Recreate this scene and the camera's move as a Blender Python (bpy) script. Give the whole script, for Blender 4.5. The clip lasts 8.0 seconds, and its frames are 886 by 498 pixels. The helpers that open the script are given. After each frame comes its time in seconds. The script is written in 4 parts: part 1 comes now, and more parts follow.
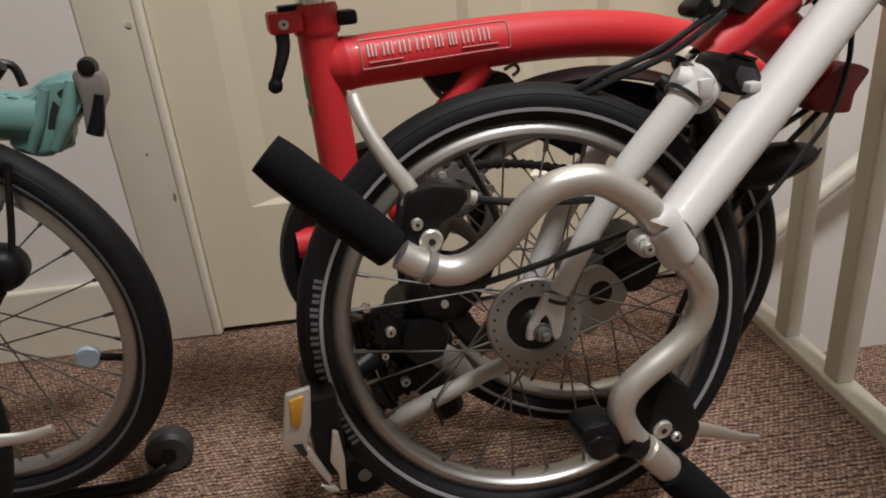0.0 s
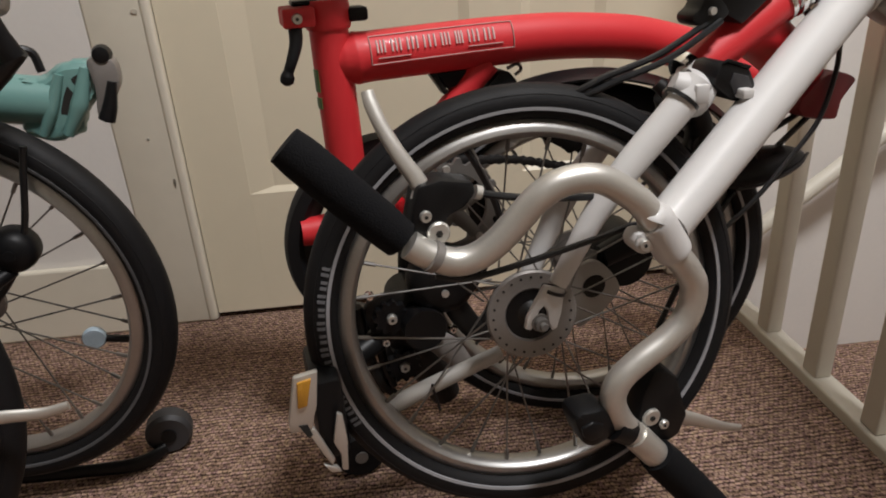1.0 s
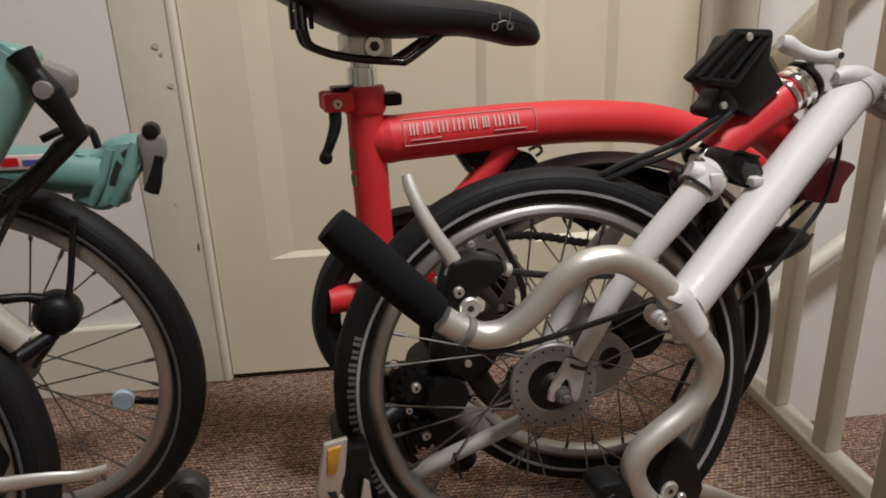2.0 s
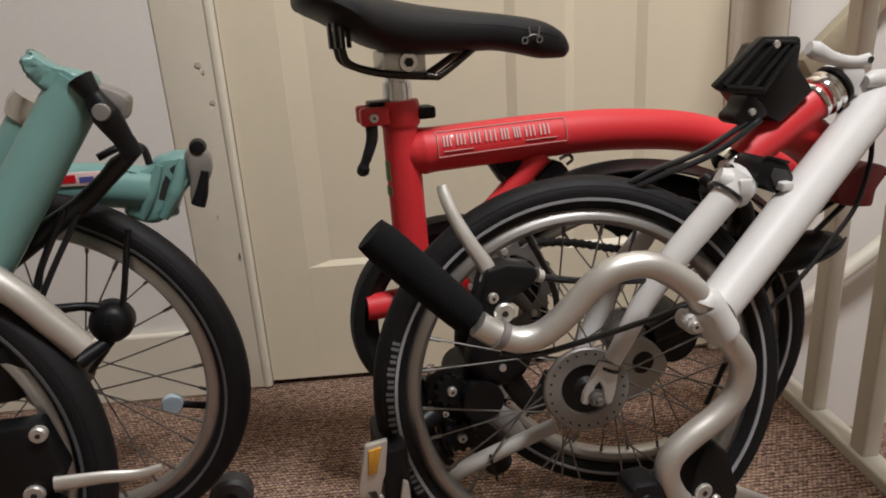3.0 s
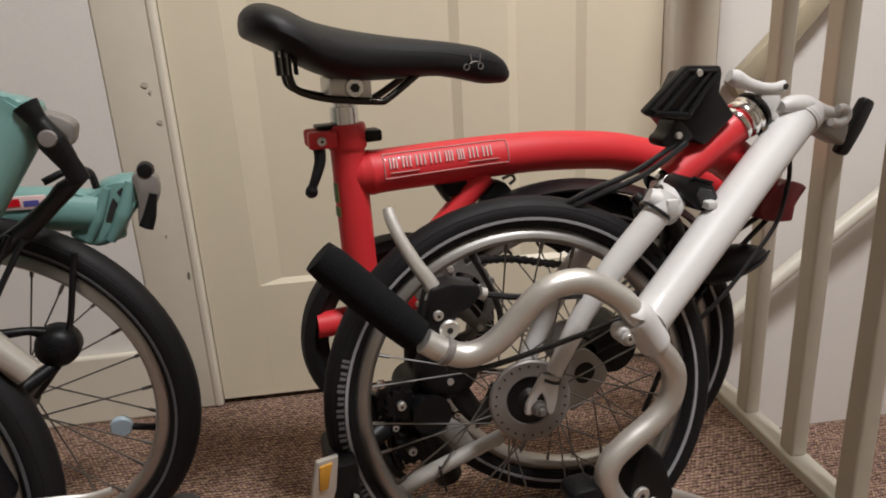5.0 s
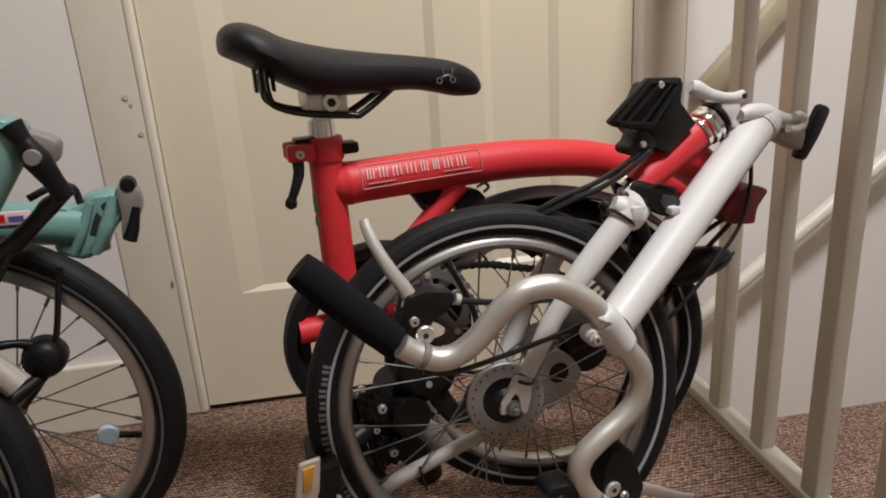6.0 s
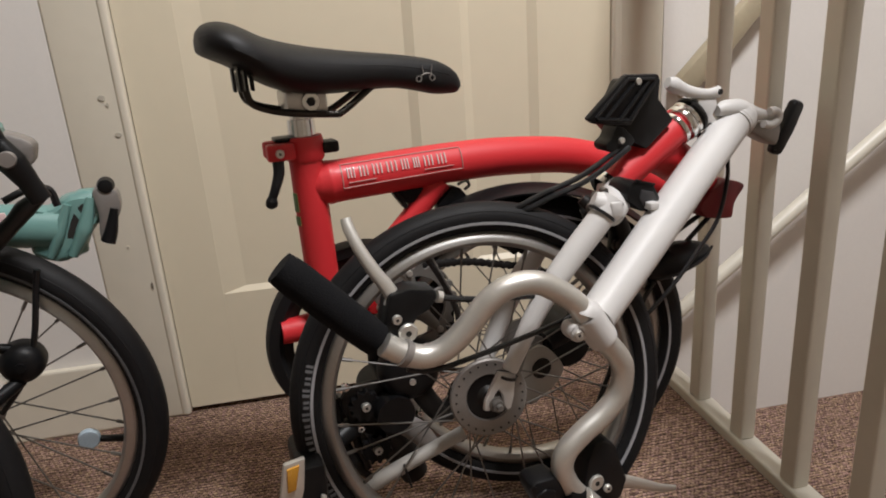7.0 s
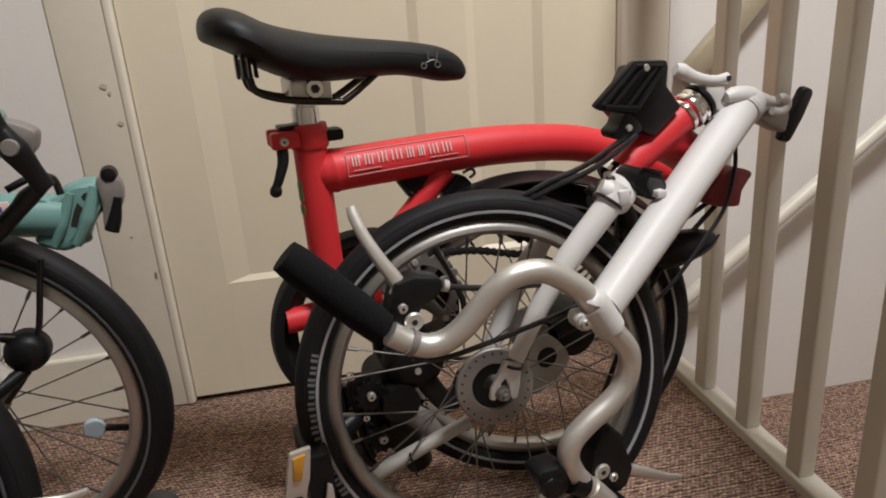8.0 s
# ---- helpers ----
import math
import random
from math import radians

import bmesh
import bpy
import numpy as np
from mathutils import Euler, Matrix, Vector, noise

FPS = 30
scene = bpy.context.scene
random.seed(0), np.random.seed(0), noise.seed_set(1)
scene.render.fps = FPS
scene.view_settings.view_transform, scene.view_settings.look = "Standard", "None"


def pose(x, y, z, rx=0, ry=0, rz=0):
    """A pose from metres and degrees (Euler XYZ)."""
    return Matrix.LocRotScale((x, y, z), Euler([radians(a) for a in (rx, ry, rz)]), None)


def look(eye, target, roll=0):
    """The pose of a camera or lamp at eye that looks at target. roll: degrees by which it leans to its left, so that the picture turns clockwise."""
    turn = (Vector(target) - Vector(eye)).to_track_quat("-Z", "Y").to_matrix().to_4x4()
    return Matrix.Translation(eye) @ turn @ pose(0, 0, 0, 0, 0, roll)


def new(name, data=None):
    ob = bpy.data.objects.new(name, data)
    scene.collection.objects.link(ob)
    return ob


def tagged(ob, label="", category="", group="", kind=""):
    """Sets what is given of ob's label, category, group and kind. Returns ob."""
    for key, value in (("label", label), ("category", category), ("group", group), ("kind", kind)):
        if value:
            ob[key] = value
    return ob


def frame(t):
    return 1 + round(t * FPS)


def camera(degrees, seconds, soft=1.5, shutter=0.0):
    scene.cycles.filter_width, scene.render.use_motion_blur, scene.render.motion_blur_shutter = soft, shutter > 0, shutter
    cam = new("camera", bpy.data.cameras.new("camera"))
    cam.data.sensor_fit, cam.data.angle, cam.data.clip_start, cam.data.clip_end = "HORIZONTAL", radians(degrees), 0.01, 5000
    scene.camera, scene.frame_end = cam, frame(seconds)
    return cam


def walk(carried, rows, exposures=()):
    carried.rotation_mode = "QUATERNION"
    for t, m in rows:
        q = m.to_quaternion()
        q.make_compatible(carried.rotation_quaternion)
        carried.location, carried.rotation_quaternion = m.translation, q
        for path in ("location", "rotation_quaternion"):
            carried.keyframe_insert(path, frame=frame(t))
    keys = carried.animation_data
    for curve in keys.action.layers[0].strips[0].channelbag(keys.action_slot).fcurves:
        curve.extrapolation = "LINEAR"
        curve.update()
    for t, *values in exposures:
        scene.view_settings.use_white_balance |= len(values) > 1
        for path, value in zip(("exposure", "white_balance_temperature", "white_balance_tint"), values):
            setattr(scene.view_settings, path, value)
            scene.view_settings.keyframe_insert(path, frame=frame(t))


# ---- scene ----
cam = camera(66.45, 8.0, soft=1.9)
# seconds, eye, then yaw, pitch and roll
PATH = [
    (0, 0.0000, 0.0378, 0.5147, -5.38, -23.34, 4.93),
    (0.5, 0.0030, 0.0363, 0.5126, -5.19, -23.21, 5.11),
    (1, -0.0172, 0.0194, 0.5250, -6.07, -24.15, 3.19),
    (1.5, -0.0340, 0.0069, 0.5391, -5.57, -22.37, 1.99),
    (2, -0.0450, -0.0007, 0.5482, -5.89, -19.09, 2.03),
    (2.2, -0.0523, -0.0051, 0.5594, -2.97, -18.53, 3.67),
    (3.3, -0.0454, -0.0206, 0.5542, -4.02, -18.38, 3.68),
    (3.5, -0.0429, -0.0204, 0.5542, -4.08, -18.91, 4.30),
    (4, -0.0421, -0.0241, 0.5575, -4.83, -18.03, 4.30),
    (4.5, -0.0450, -0.0280, 0.5620, -6.21, -17.91, 2.85),
    (5.8, -0.0376, -0.0585, 0.5800, -9.06, -17.23, 3.79),
    (6, -0.0367, -0.0607, 0.5818, -9.05, -17.68, 3.56),
    (6.5, -0.0361, -0.0611, 0.5820, -9.92, -17.87, 4.38),
    (7, -0.0363, -0.0626, 0.5821, -10.70, -17.96, 3.82),
    (7.5, -0.0365, -0.0589, 0.5800, -10.66, -18.58, 3.82),
    (8, -0.0389, -0.0581, 0.5798, -10.53, -18.81, 3.93),
]
walk(cam, [(t, pose(x, y, z, 90 + pitch, roll, yaw)) for t, x, y, z, yaw, pitch, roll in PATH], exposures=[(0, -0.02), (1.5, 0.0), (3.5, 0.06), (6, 0.12), (8, 0.12)])

# world, lamps and exposure
world = bpy.data.worlds.new("world")
scene.world = world
world.use_nodes = True
world.node_tree.nodes["Background"].inputs[0].default_value = (0.75, 0.72, 0.7, 1)
world.node_tree.nodes["Background"].inputs[1].default_value = 0.03


def area_lamp(name, where, target, size, watts, colour):
    data = bpy.data.lights.new(name, "AREA")
    data.shape, data.size, data.energy, data.color = "DISK", size, watts, colour
    ob = new(name, data)
    ob.matrix_world = look(where, target)
    return ob


area_lamp("stairwell_lamp", (0.54, -0.08, 2.25), (0.4, 0.55, 0.05), 0.34, 42, (0.985, 0.975, 0.985))

# ---- materials ----


def material(name, colour, rough=0.5, metal=0.0, grain=0.0, scale=200.0, blotch=0.06, blotch_scale=6.0, bump=0.0, coat=0.0, spec=0.5):
    m = bpy.data.materials.new(name)
    m.use_nodes = True
    nt = m.node_tree
    b = nt.nodes["Principled BSDF"]
    b.inputs["Roughness"].default_value, b.inputs["Metallic"].default_value = rough, metal
    b.inputs["Coat Weight"].default_value, b.inputs["Specular IOR Level"].default_value = coat, spec
    tc = nt.nodes.new("ShaderNodeTexCoord")
    n1, n2 = nt.nodes.new("ShaderNodeTexNoise"), nt.nodes.new("ShaderNodeTexNoise")
    n1.inputs["Scale"].default_value, n2.inputs["Scale"].default_value = blotch_scale, scale
    n1.inputs["Detail"].default_value = 4
    for nn in (n1, n2):
        nt.links.new(tc.outputs["Object"], nn.inputs["Vector"])
    add = nt.nodes.new("ShaderNodeMath")
    add.operation = "MULTIPLY_ADD"
    add.inputs[1].default_value = 2 * blotch
    add.inputs[2].default_value = 1 - blotch
    nt.links.new(n1.outputs["Fac"], add.inputs[0])
    add2 = nt.nodes.new("ShaderNodeMath")
    add2.operation = "MULTIPLY_ADD"
    add2.inputs[1].default_value = 2 * grain
    add2.inputs[2].default_value = -grain
    nt.links.new(n2.outputs["Fac"], add2.inputs[0])
    tot = nt.nodes.new("ShaderNodeMath")
    nt.links.new(add.outputs[0], tot.inputs[0])
    nt.links.new(add2.outputs[0], tot.inputs[1])
    mix = nt.nodes.new("ShaderNodeVectorMath")
    mix.operation = "SCALE"
    mix.inputs[0].default_value = colour
    nt.links.new(tot.outputs[0], mix.inputs["Scale"])
    nt.links.new(mix.outputs[0], b.inputs["Base Color"])
    rr = nt.nodes.new("ShaderNodeMath")
    rr.operation = "MULTIPLY_ADD"
    rr.inputs[1].default_value, rr.inputs[2].default_value = 0.2, rough - 0.1
    nt.links.new(n1.outputs["Fac"], rr.inputs[0])
    nt.links.new(rr.outputs[0], b.inputs["Roughness"])
    if bump:
        bp = nt.nodes.new("ShaderNodeBump")
        bp.inputs["Strength"].default_value, bp.inputs["Distance"].default_value = bump, 0.001
        nt.links.new(n2.outputs["Fac"], bp.inputs["Height"])
        nt.links.new(bp.outputs[0], b.inputs["Normal"])
    return m


def carpet_material(name, light, mid, dark):
    """A loop-pile weave: small offset loops of mixed yarns with dark gaps."""
    m = bpy.data.materials.new(name)
    m.use_nodes = True
    nt = m.node_tree
    link = nt.links.new
    b = nt.nodes["Principled BSDF"]
    b.inputs["Roughness"].default_value, b.inputs["Specular IOR Level"].default_value = 0.95, 0.1
    tc = nt.nodes.new("ShaderNodeTexCoord")

    def noise_at(scale, detail):
        n = nt.nodes.new("ShaderNodeTexNoise")
        n.inputs["Scale"].default_value, n.inputs["Detail"].default_value = scale, detail
        link(tc.outputs["Object"], n.inputs["Vector"])
        return n

    def maths(op, a, k1, k2=0.0):
        n = nt.nodes.new("ShaderNodeMath")
        n.operation = op
        link(a, n.inputs[0])
        for slot, v in ((1, k1), (2, k2)):
            if isinstance(v, (int, float)):
                n.inputs[slot].default_value = v
            else:
                link(v, n.inputs[slot])
        return n.outputs[0]

    wob = noise_at(170, 2)
    shifted = nt.nodes.new("ShaderNodeMixRGB")
    shifted.blend_type = "LINEAR_LIGHT"
    shifted.inputs[0].default_value = 0.0018
    link(tc.outputs["Object"], shifted.inputs[1])
    link(wob.outputs["Color"], shifted.inputs[2])
    br = nt.nodes.new("ShaderNodeTexBrick")
    br.inputs["Scale"].default_value = 1.0
    br.inputs["Brick Width"].default_value, br.inputs["Row Height"].default_value = 0.0060, 0.0052
    br.inputs["Mortar Size"].default_value, br.inputs["Mortar Smooth"].default_value = 0.0011, 1.0
    br.inputs["Color1"].default_value, br.inputs["Color2"].default_value = (1, 1, 1, 1), (0.25, 0.25, 0.25, 1)
    br.inputs["Mortar"].default_value = (0, 0, 0, 1)
    link(shifted.outputs[0], br.inputs["Vector"])
    fine = noise_at(420, 3)
    fac = maths("MULTIPLY_ADD", br.outputs["Color"], 0.55, maths("MULTIPLY_ADD", fine.outputs["Fac"], 1.0, -0.28))
    rows = nt.nodes.new("ShaderNodeTexWave")
    rows.bands_direction = "Y"
    rows.inputs["Scale"].default_value, rows.inputs["Distortion"].default_value = 48.0, 5.0
    rows.inputs["Detail"].default_value, rows.inputs["Detail Scale"].default_value = 2.0, 1.2
    link(shifted.outputs[0], rows.inputs["Vector"])
    fac = maths("MULTIPLY_ADD", rows.outputs["Fac"], 0.30, maths("ADD", fac, -0.13))
    ramp = nt.nodes.new("ShaderNodeValToRGB")
    ramp.color_ramp.elements[0].color, ramp.color_ramp.elements[1].color = (*dark, 1), (*light, 1)
    ramp.color_ramp.elements[0].position, ramp.color_ramp.elements[1].position = 0.12, 0.85
    e = ramp.color_ramp.elements.new(0.45)
    e.color = (*mid, 1)
    link(fac, ramp.inputs[0])
    yarn = noise_at(150, 2)
    hue = nt.nodes.new("ShaderNodeMixRGB")
    hue.blend_type = "MIX"
    hue.inputs[1].default_value, hue.inputs[2].default_value = (1.10, 1.0, 0.80, 1), (1.02, 0.84, 0.95, 1)
    link(maths("MULTIPLY_ADD", yarn.outputs["Fac"], 3.0, -1.0), hue.inputs[0])
    tinted = nt.nodes.new("ShaderNodeVectorMath")
    tinted.operation = "MULTIPLY"
    link(ramp.outputs[0], tinted.inputs[0])
    link(hue.outputs[0], tinted.inputs[1])
    broad = noise_at(6, 4)
    worn = nt.nodes.new("ShaderNodeVectorMath")
    worn.operation = "SCALE"
    link(tinted.outputs[0], worn.inputs[0])
    link(maths("MULTIPLY_ADD", broad.outputs["Fac"], 0.6, 0.70), worn.inputs["Scale"])
    link(worn.outputs[0], b.inputs["Base Color"])
    bp = nt.nodes.new("ShaderNodeBump")
    bp.inputs["Strength"].default_value, bp.inputs["Distance"].default_value = 0.8, 0.003
    link(fac, bp.inputs["Height"])
    link(bp.outputs[0], b.inputs["Normal"])
    return m


CARPET = carpet_material("carpet_loop", (0.52, 0.405, 0.32), (0.230, 0.168, 0.132), (0.016, 0.009, 0.0085))
CREAM = material("cream_gloss_paint", (0.74, 0.66, 0.50), 0.38, blotch=0.04, blotch_scale=3, scale=30, grain=0.02, bump=0.15)
CASING = material("aged_cream_paint", (0.73, 0.675, 0.560), 0.42, blotch=0.07, blotch_scale=5, scale=40, grain=0.03, bump=0.2)
WALLPAINT = material("white_emulsion", (0.75, 0.715, 0.675), 0.8, blotch=0.04, blotch_scale=2, scale=160, grain=0.02, bump=0.15)
# mid-tone for unseen walls, chosen to cut the light they bounce back
LOWBOUNCE = material("low_bounce_beige", (0.46, 0.42, 0.36), 0.85, blotch=0.06, blotch_scale=3, scale=120, grain=0.04, bump=0.1)
SPINDLE = material("yellowed_gloss_paint", (0.65, 0.61, 0.52), 0.4, blotch=0.08, blotch_scale=9, scale=50, grain=0.03, bump=0.15)
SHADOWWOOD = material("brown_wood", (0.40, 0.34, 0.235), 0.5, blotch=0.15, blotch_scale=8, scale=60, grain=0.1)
RED = material("red_enamel", (0.65, 0.026, 0.033), 0.52, blotch=0.06, blotch_scale=12, coat=0.10)
DARKRED = material("dark_red_plastic", (0.17, 0.011, 0.016), 0.5, blotch=0.15, blotch_scale=30)
WHITE = material("white_enamel", (0.62, 0.605, 0.59), 0.50, blotch=0.06, blotch_scale=15, coat=0.08)
MINT = material("mint_enamel", (0.155, 0.305, 0.280), 0.36, blotch=0.10, blotch_scale=14, coat=0.3)
RUBBER = material("tyre_rubber", (0.0075, 0.007, 0.0076), 0.62, blotch=0.3, blotch_scale=25, scale=300, grain=0.2, bump=0.25, spec=0.25)
GREYPLASTIC = material("grey_plastic", (0.035, 0.034, 0.036), 0.55, blotch=0.25, blotch_scale=40, scale=400, grain=0.1)
PALEGREY = material("pale_grey_paint", (0.42, 0.40, 0.37), 0.45, blotch=0.12, blotch_scale=20)
FOAM = material("black_foam", (0.006, 0.006, 0.007), 0.95, blotch=0.2, blotch_scale=40, scale=700, grain=0.4, bump=0.6, spec=0.2)
PLASTIC = material("black_plastic", (0.0055, 0.0055, 0.0062), 0.42, blotch=0.25, blotch_scale=30, scale=500, grain=0.15, bump=0.1, spec=0.3)
LEATHER = material("black_saddle_cover", (0.0052, 0.005, 0.0056), 0.52, blotch=0.2, blotch_scale=20, scale=900, grain=0.25, bump=0.3, spec=0.35)
CABLE = material("cable_sheath", (0.006, 0.006, 0.007), 0.42, blotch=0.2, blotch_scale=50)
TYREINK = material("tyre_wall_ink", (0.13, 0.13, 0.135), 0.6, blotch=0.25, blotch_scale=60)
STRIPE = material("reflective_stripe", (0.33, 0.33, 0.345), 0.5, metal=0.1, blotch=0.12, blotch_scale=30)
# darker grey stripe for the green bicycle's tyres
DIMSTRIPE = material("dark_grey_stripe", (0.10, 0.10, 0.104), 0.5, blotch=0.2, blotch_scale=30)
RIM = material("aluminium_rim", (0.46, 0.45, 0.435), 0.40, metal=1.0, blotch=0.12, blotch_scale=20, scale=300, grain=0.06)
BAR = material("satin_aluminium", (0.66, 0.64, 0.595), 0.40, metal=0.75, blotch=0.05, blotch_scale=15, scale=400, grain=0.04)
CHROME = material("polished_steel", (0.75, 0.74, 0.72), 0.14, metal=1.0, blotch=0.06, blotch_scale=20)
STEEL = material("spoke_steel", (0.22, 0.21, 0.20), 0.32, metal=0.9, blotch=0.1, blotch_scale=40)
GREYALLOY = material("dull_grey_alloy", (0.27, 0.25, 0.235), 0.5, metal=0.45, blotch=0.14, blotch_scale=25, scale=300, grain=0.06)
OILY = material("oily_dark_steel", (0.022, 0.020, 0.019), 0.45, metal=0.5, blotch=0.3, blotch_scale=50)
WORN = material("worn_dark_alloy", (0.19, 0.178, 0.165), 0.5, metal=0.4, blotch=0.25, blotch_scale=40)
RAIL = material("dark_steel_rail", (0.05, 0.045, 0.04), 0.3, metal=0.8, blotch=0.1, blotch_scale=30)
AMBER = material("amber_reflector", (0.52, 0.25, 0.03), 0.25, blotch=0.12, blotch_scale=90, scale=900, grain=0.2, bump=0.4)
CLEARREFLECTOR = material("pale_blue_reflector", (0.36, 0.44, 0.50), 0.25, blotch=0.2, blotch_scale=60, scale=900, grain=0.2, bump=0.3)
REDLENS = material("red_lens", (0.6, 0.01, 0.02), 0.2, blotch=0.2, blotch_scale=60)
SILVERINK = material("silver_ink", (0.48, 0.26, 0.24), 0.5, metal=0.1, blotch=0.12, blotch_scale=90)
WHITEINK = material("white_ink", (0.70, 0.50, 0.48), 0.5, blotch=0.1, blotch_scale=90)
BLUEINK = material("blue_ink", (0.08, 0.08, 0.3), 0.5)
GREENINK = material("green_ink", (0.10, 0.17, 0.05), 0.5, blotch=0.3, blotch_scale=120)
# near-black for patches that stand in for the shade inside holes
HOLESHADE = material("hole_shade", (0.02, 0.017, 0.014), 0.9)

# ---- geometry helpers ----


def mesh_of(bm, name, mat, smooth=True, angle=38):
    bmesh.ops.recalc_face_normals(bm, faces=bm.faces)
    if smooth:
        for f in bm.faces:
            f.smooth = True
        for e in bm.edges:
            if len(e.link_faces) == 2 and e.calc_face_angle(0) > radians(angle):
                e.smooth = False
    me = bpy.data.meshes.new(name)
    bm.to_mesh(me)
    bm.free()
    me.materials.append(mat)
    return me


def part(name, bm, mat, parent=None, label="", smooth=True):
    ob = new(name, mesh_of(bm, name, mat, smooth))
    ob.parent = parent
    if label:
        tagged(ob, label)
    return ob


def thing(name, where, turn=0.0, label="", category="", group="", kind=""):
    e = new(name)
    e.empty_display_size = 0.1
    e.location, e.rotation_euler = where, (0, 0, turn)
    return tagged(e, label, category, group, kind)


def spline(pts, steps=8):
    p = [Vector(q) for q in pts]
    if len(p) == 2:
        return p
    p = [2 * p[0] - p[1]] + p + [2 * p[-1] - p[-2]]
    out = []
    for i in range(1, len(p) - 2):
        a, b, c, d = p[i - 1:i + 3]
        for k in range(steps):
            t = k / steps
            out.append(0.5 * (2 * b + (c - a) * t + (2 * a - 5 * b + 4 * c - d) * t * t + (3 * b - a - 3 * c + d) * t ** 3))
    return out + [p[-2]]


def tube(pts, r, seg=16, steps=8, bm=None, flat=1.0, cap=True):
    """A round bar along a smooth line; r is one radius or one for each given point; flat squeezes it across the view."""
    bm = bm or bmesh.new()
    path = spline(pts, steps)
    n = len(path)
    if isinstance(r, (int, float)):
        rad = [r] * n
    else:
        rad = [float(np.interp(i / (n - 1) * (len(r) - 1), range(len(r)), r)) for i in range(n)]
    side = None
    rings = []
    for i in range(n):
        d = (path[min(i + 1, n - 1)] - path[max(i - 1, 0)]).normalized()
        if side is None:
            side = d.orthogonal().normalized()
            if abs(d.y) < 0.9:
                side = (Vector((0, 1, 0)) - d * d.y).normalized()
        side = (side - d * side.dot(d)).normalized()
        up = d.cross(side)
        rings.append([bm.verts.new(path[i] + rad[i] * (math.cos(a) * side * flat + math.sin(a) * up)) for a in (2 * math.pi * k / seg for k in range(seg))])
    for a, b in zip(rings, rings[1:]):
        for k in range(seg):
            bm.faces.new((a[k], a[(k + 1) % seg], b[(k + 1) % seg], b[k]))
    if cap:
        bm.faces.new(rings[0])
        bm.faces.new(rings[-1])
    return bm


def lathe(profile, centre, seg=48, bm=None, axis="y", arc=(0, 2 * math.pi), closed=False):
    """Turns a profile of (radius, depth) about an axis through centre."""
    bm = bm or bmesh.new()
    c = Vector(centre)
    whole = arc[1] - arc[0] > 6.28
    rings = []
    count = seg if whole else seg + 1
    for k in range(count):
        a = arc[0] + (arc[1] - arc[0]) * k / seg
        ring = []
        for r, d in profile:
            v = (r * math.cos(a), d, r * math.sin(a)) if axis == "y" else ((r * math.cos(a), r * math.sin(a), d) if axis == "z" else (d, r * math.cos(a), r * math.sin(a)))
            ring.append(bm.verts.new(c + Vector(v)))
        rings.append(ring)
    m = len(profile)
    for k in range(seg):
        a, b = rings[k], rings[(k + 1) % count]
        for i in range(m if closed else m - 1):
            j = (i + 1) % m
            bm.faces.new((a[i], a[j], b[j], b[i]))
    if not closed and whole:
        for i in (0, -1):
            if profile[i][0] > 1e-5:
                bm.faces.new([ring[i] for ring in rings])
    if not whole and closed:
        bm.faces.new(rings[0])
        bm.faces.new(rings[-1])
    bmesh.ops.remove_doubles(bm, verts=bm.verts, dist=1e-6)
    return bm


def turned(bm, m):
    bmesh.ops.transform(bm, matrix=m, verts=bm.verts)
    return bm


def box(lo, hi, bevel=0.0, bm=None, seg=2):
    bm2 = bmesh.new()
    bmesh.ops.create_cube(bm2, size=1)
    lo, hi = Vector(lo), Vector(hi)
    for v in bm2.verts:
        v.co = Vector([(lo[i] + hi[i]) / 2 + v.co[i] * (hi[i] - lo[i]) for i in range(3)])
    if bevel:
        bmesh.ops.bevel(bm2, geom=bm2.edges, offset=bevel, segments=seg, affect="EDGES", profile=0.5)
    if bm is None:
        return bm2
    join(bm, bm2)
    return bm


def join(bm, other):
    me = bpy.data.meshes.new("join")
    other.to_mesh(me)
    other.free()
    bm.from_mesh(me)
    bpy.data.meshes.remove(me)
    return bm


def plate(outline, y0, y1, bevel=0.0015, seg=2):
    """A flat shape given by (x, z) corners, as thick as y0 to y1."""
    bm = bmesh.new()
    a = [bm.verts.new((x, y0, z)) for x, z in outline]
    f = bm.faces.new(a)
    ext = bmesh.ops.extrude_face_region(bm, geom=[f])
    for v in ext["geom"]:
        if isinstance(v, bmesh.types.BMVert):
            v.co.y = y1
    bmesh.ops.recalc_face_normals(bm, faces=bm.faces)
    if bevel:
        bmesh.ops.bevel(bm, geom=bm.edges, offset=bevel, segments=seg, affect="EDGES", profile=0.5)
    return bm


def rounded(outline, steps=6):
    """Smooths a closed (x, z) outline."""
    p = [Vector((x, 0, z)) for x, z in outline]
    n = len(p)
    out = []
    for i in range(n):
        a, b, c, d = p[i - 1], p[i], p[(i + 1) % n], p[(i + 2) % n]
        for k in range(steps):
            t = k / steps
            q = 0.5 * (2 * b + (c - a) * t + (2 * a - 5 * b + 4 * c - d) * t * t + (3 * b - a - 3 * c + d) * t ** 3)
            out.append((q.x, q.z))
    return out


# ---- the landing ----


def slab(name, lo, hi, mat, label, bevel=0.0):
    ob = new(name, mesh_of(box(lo, hi, bevel), name, mat, smooth=False))
    return tagged(ob, label, name.split("_")[0], kind="structure")


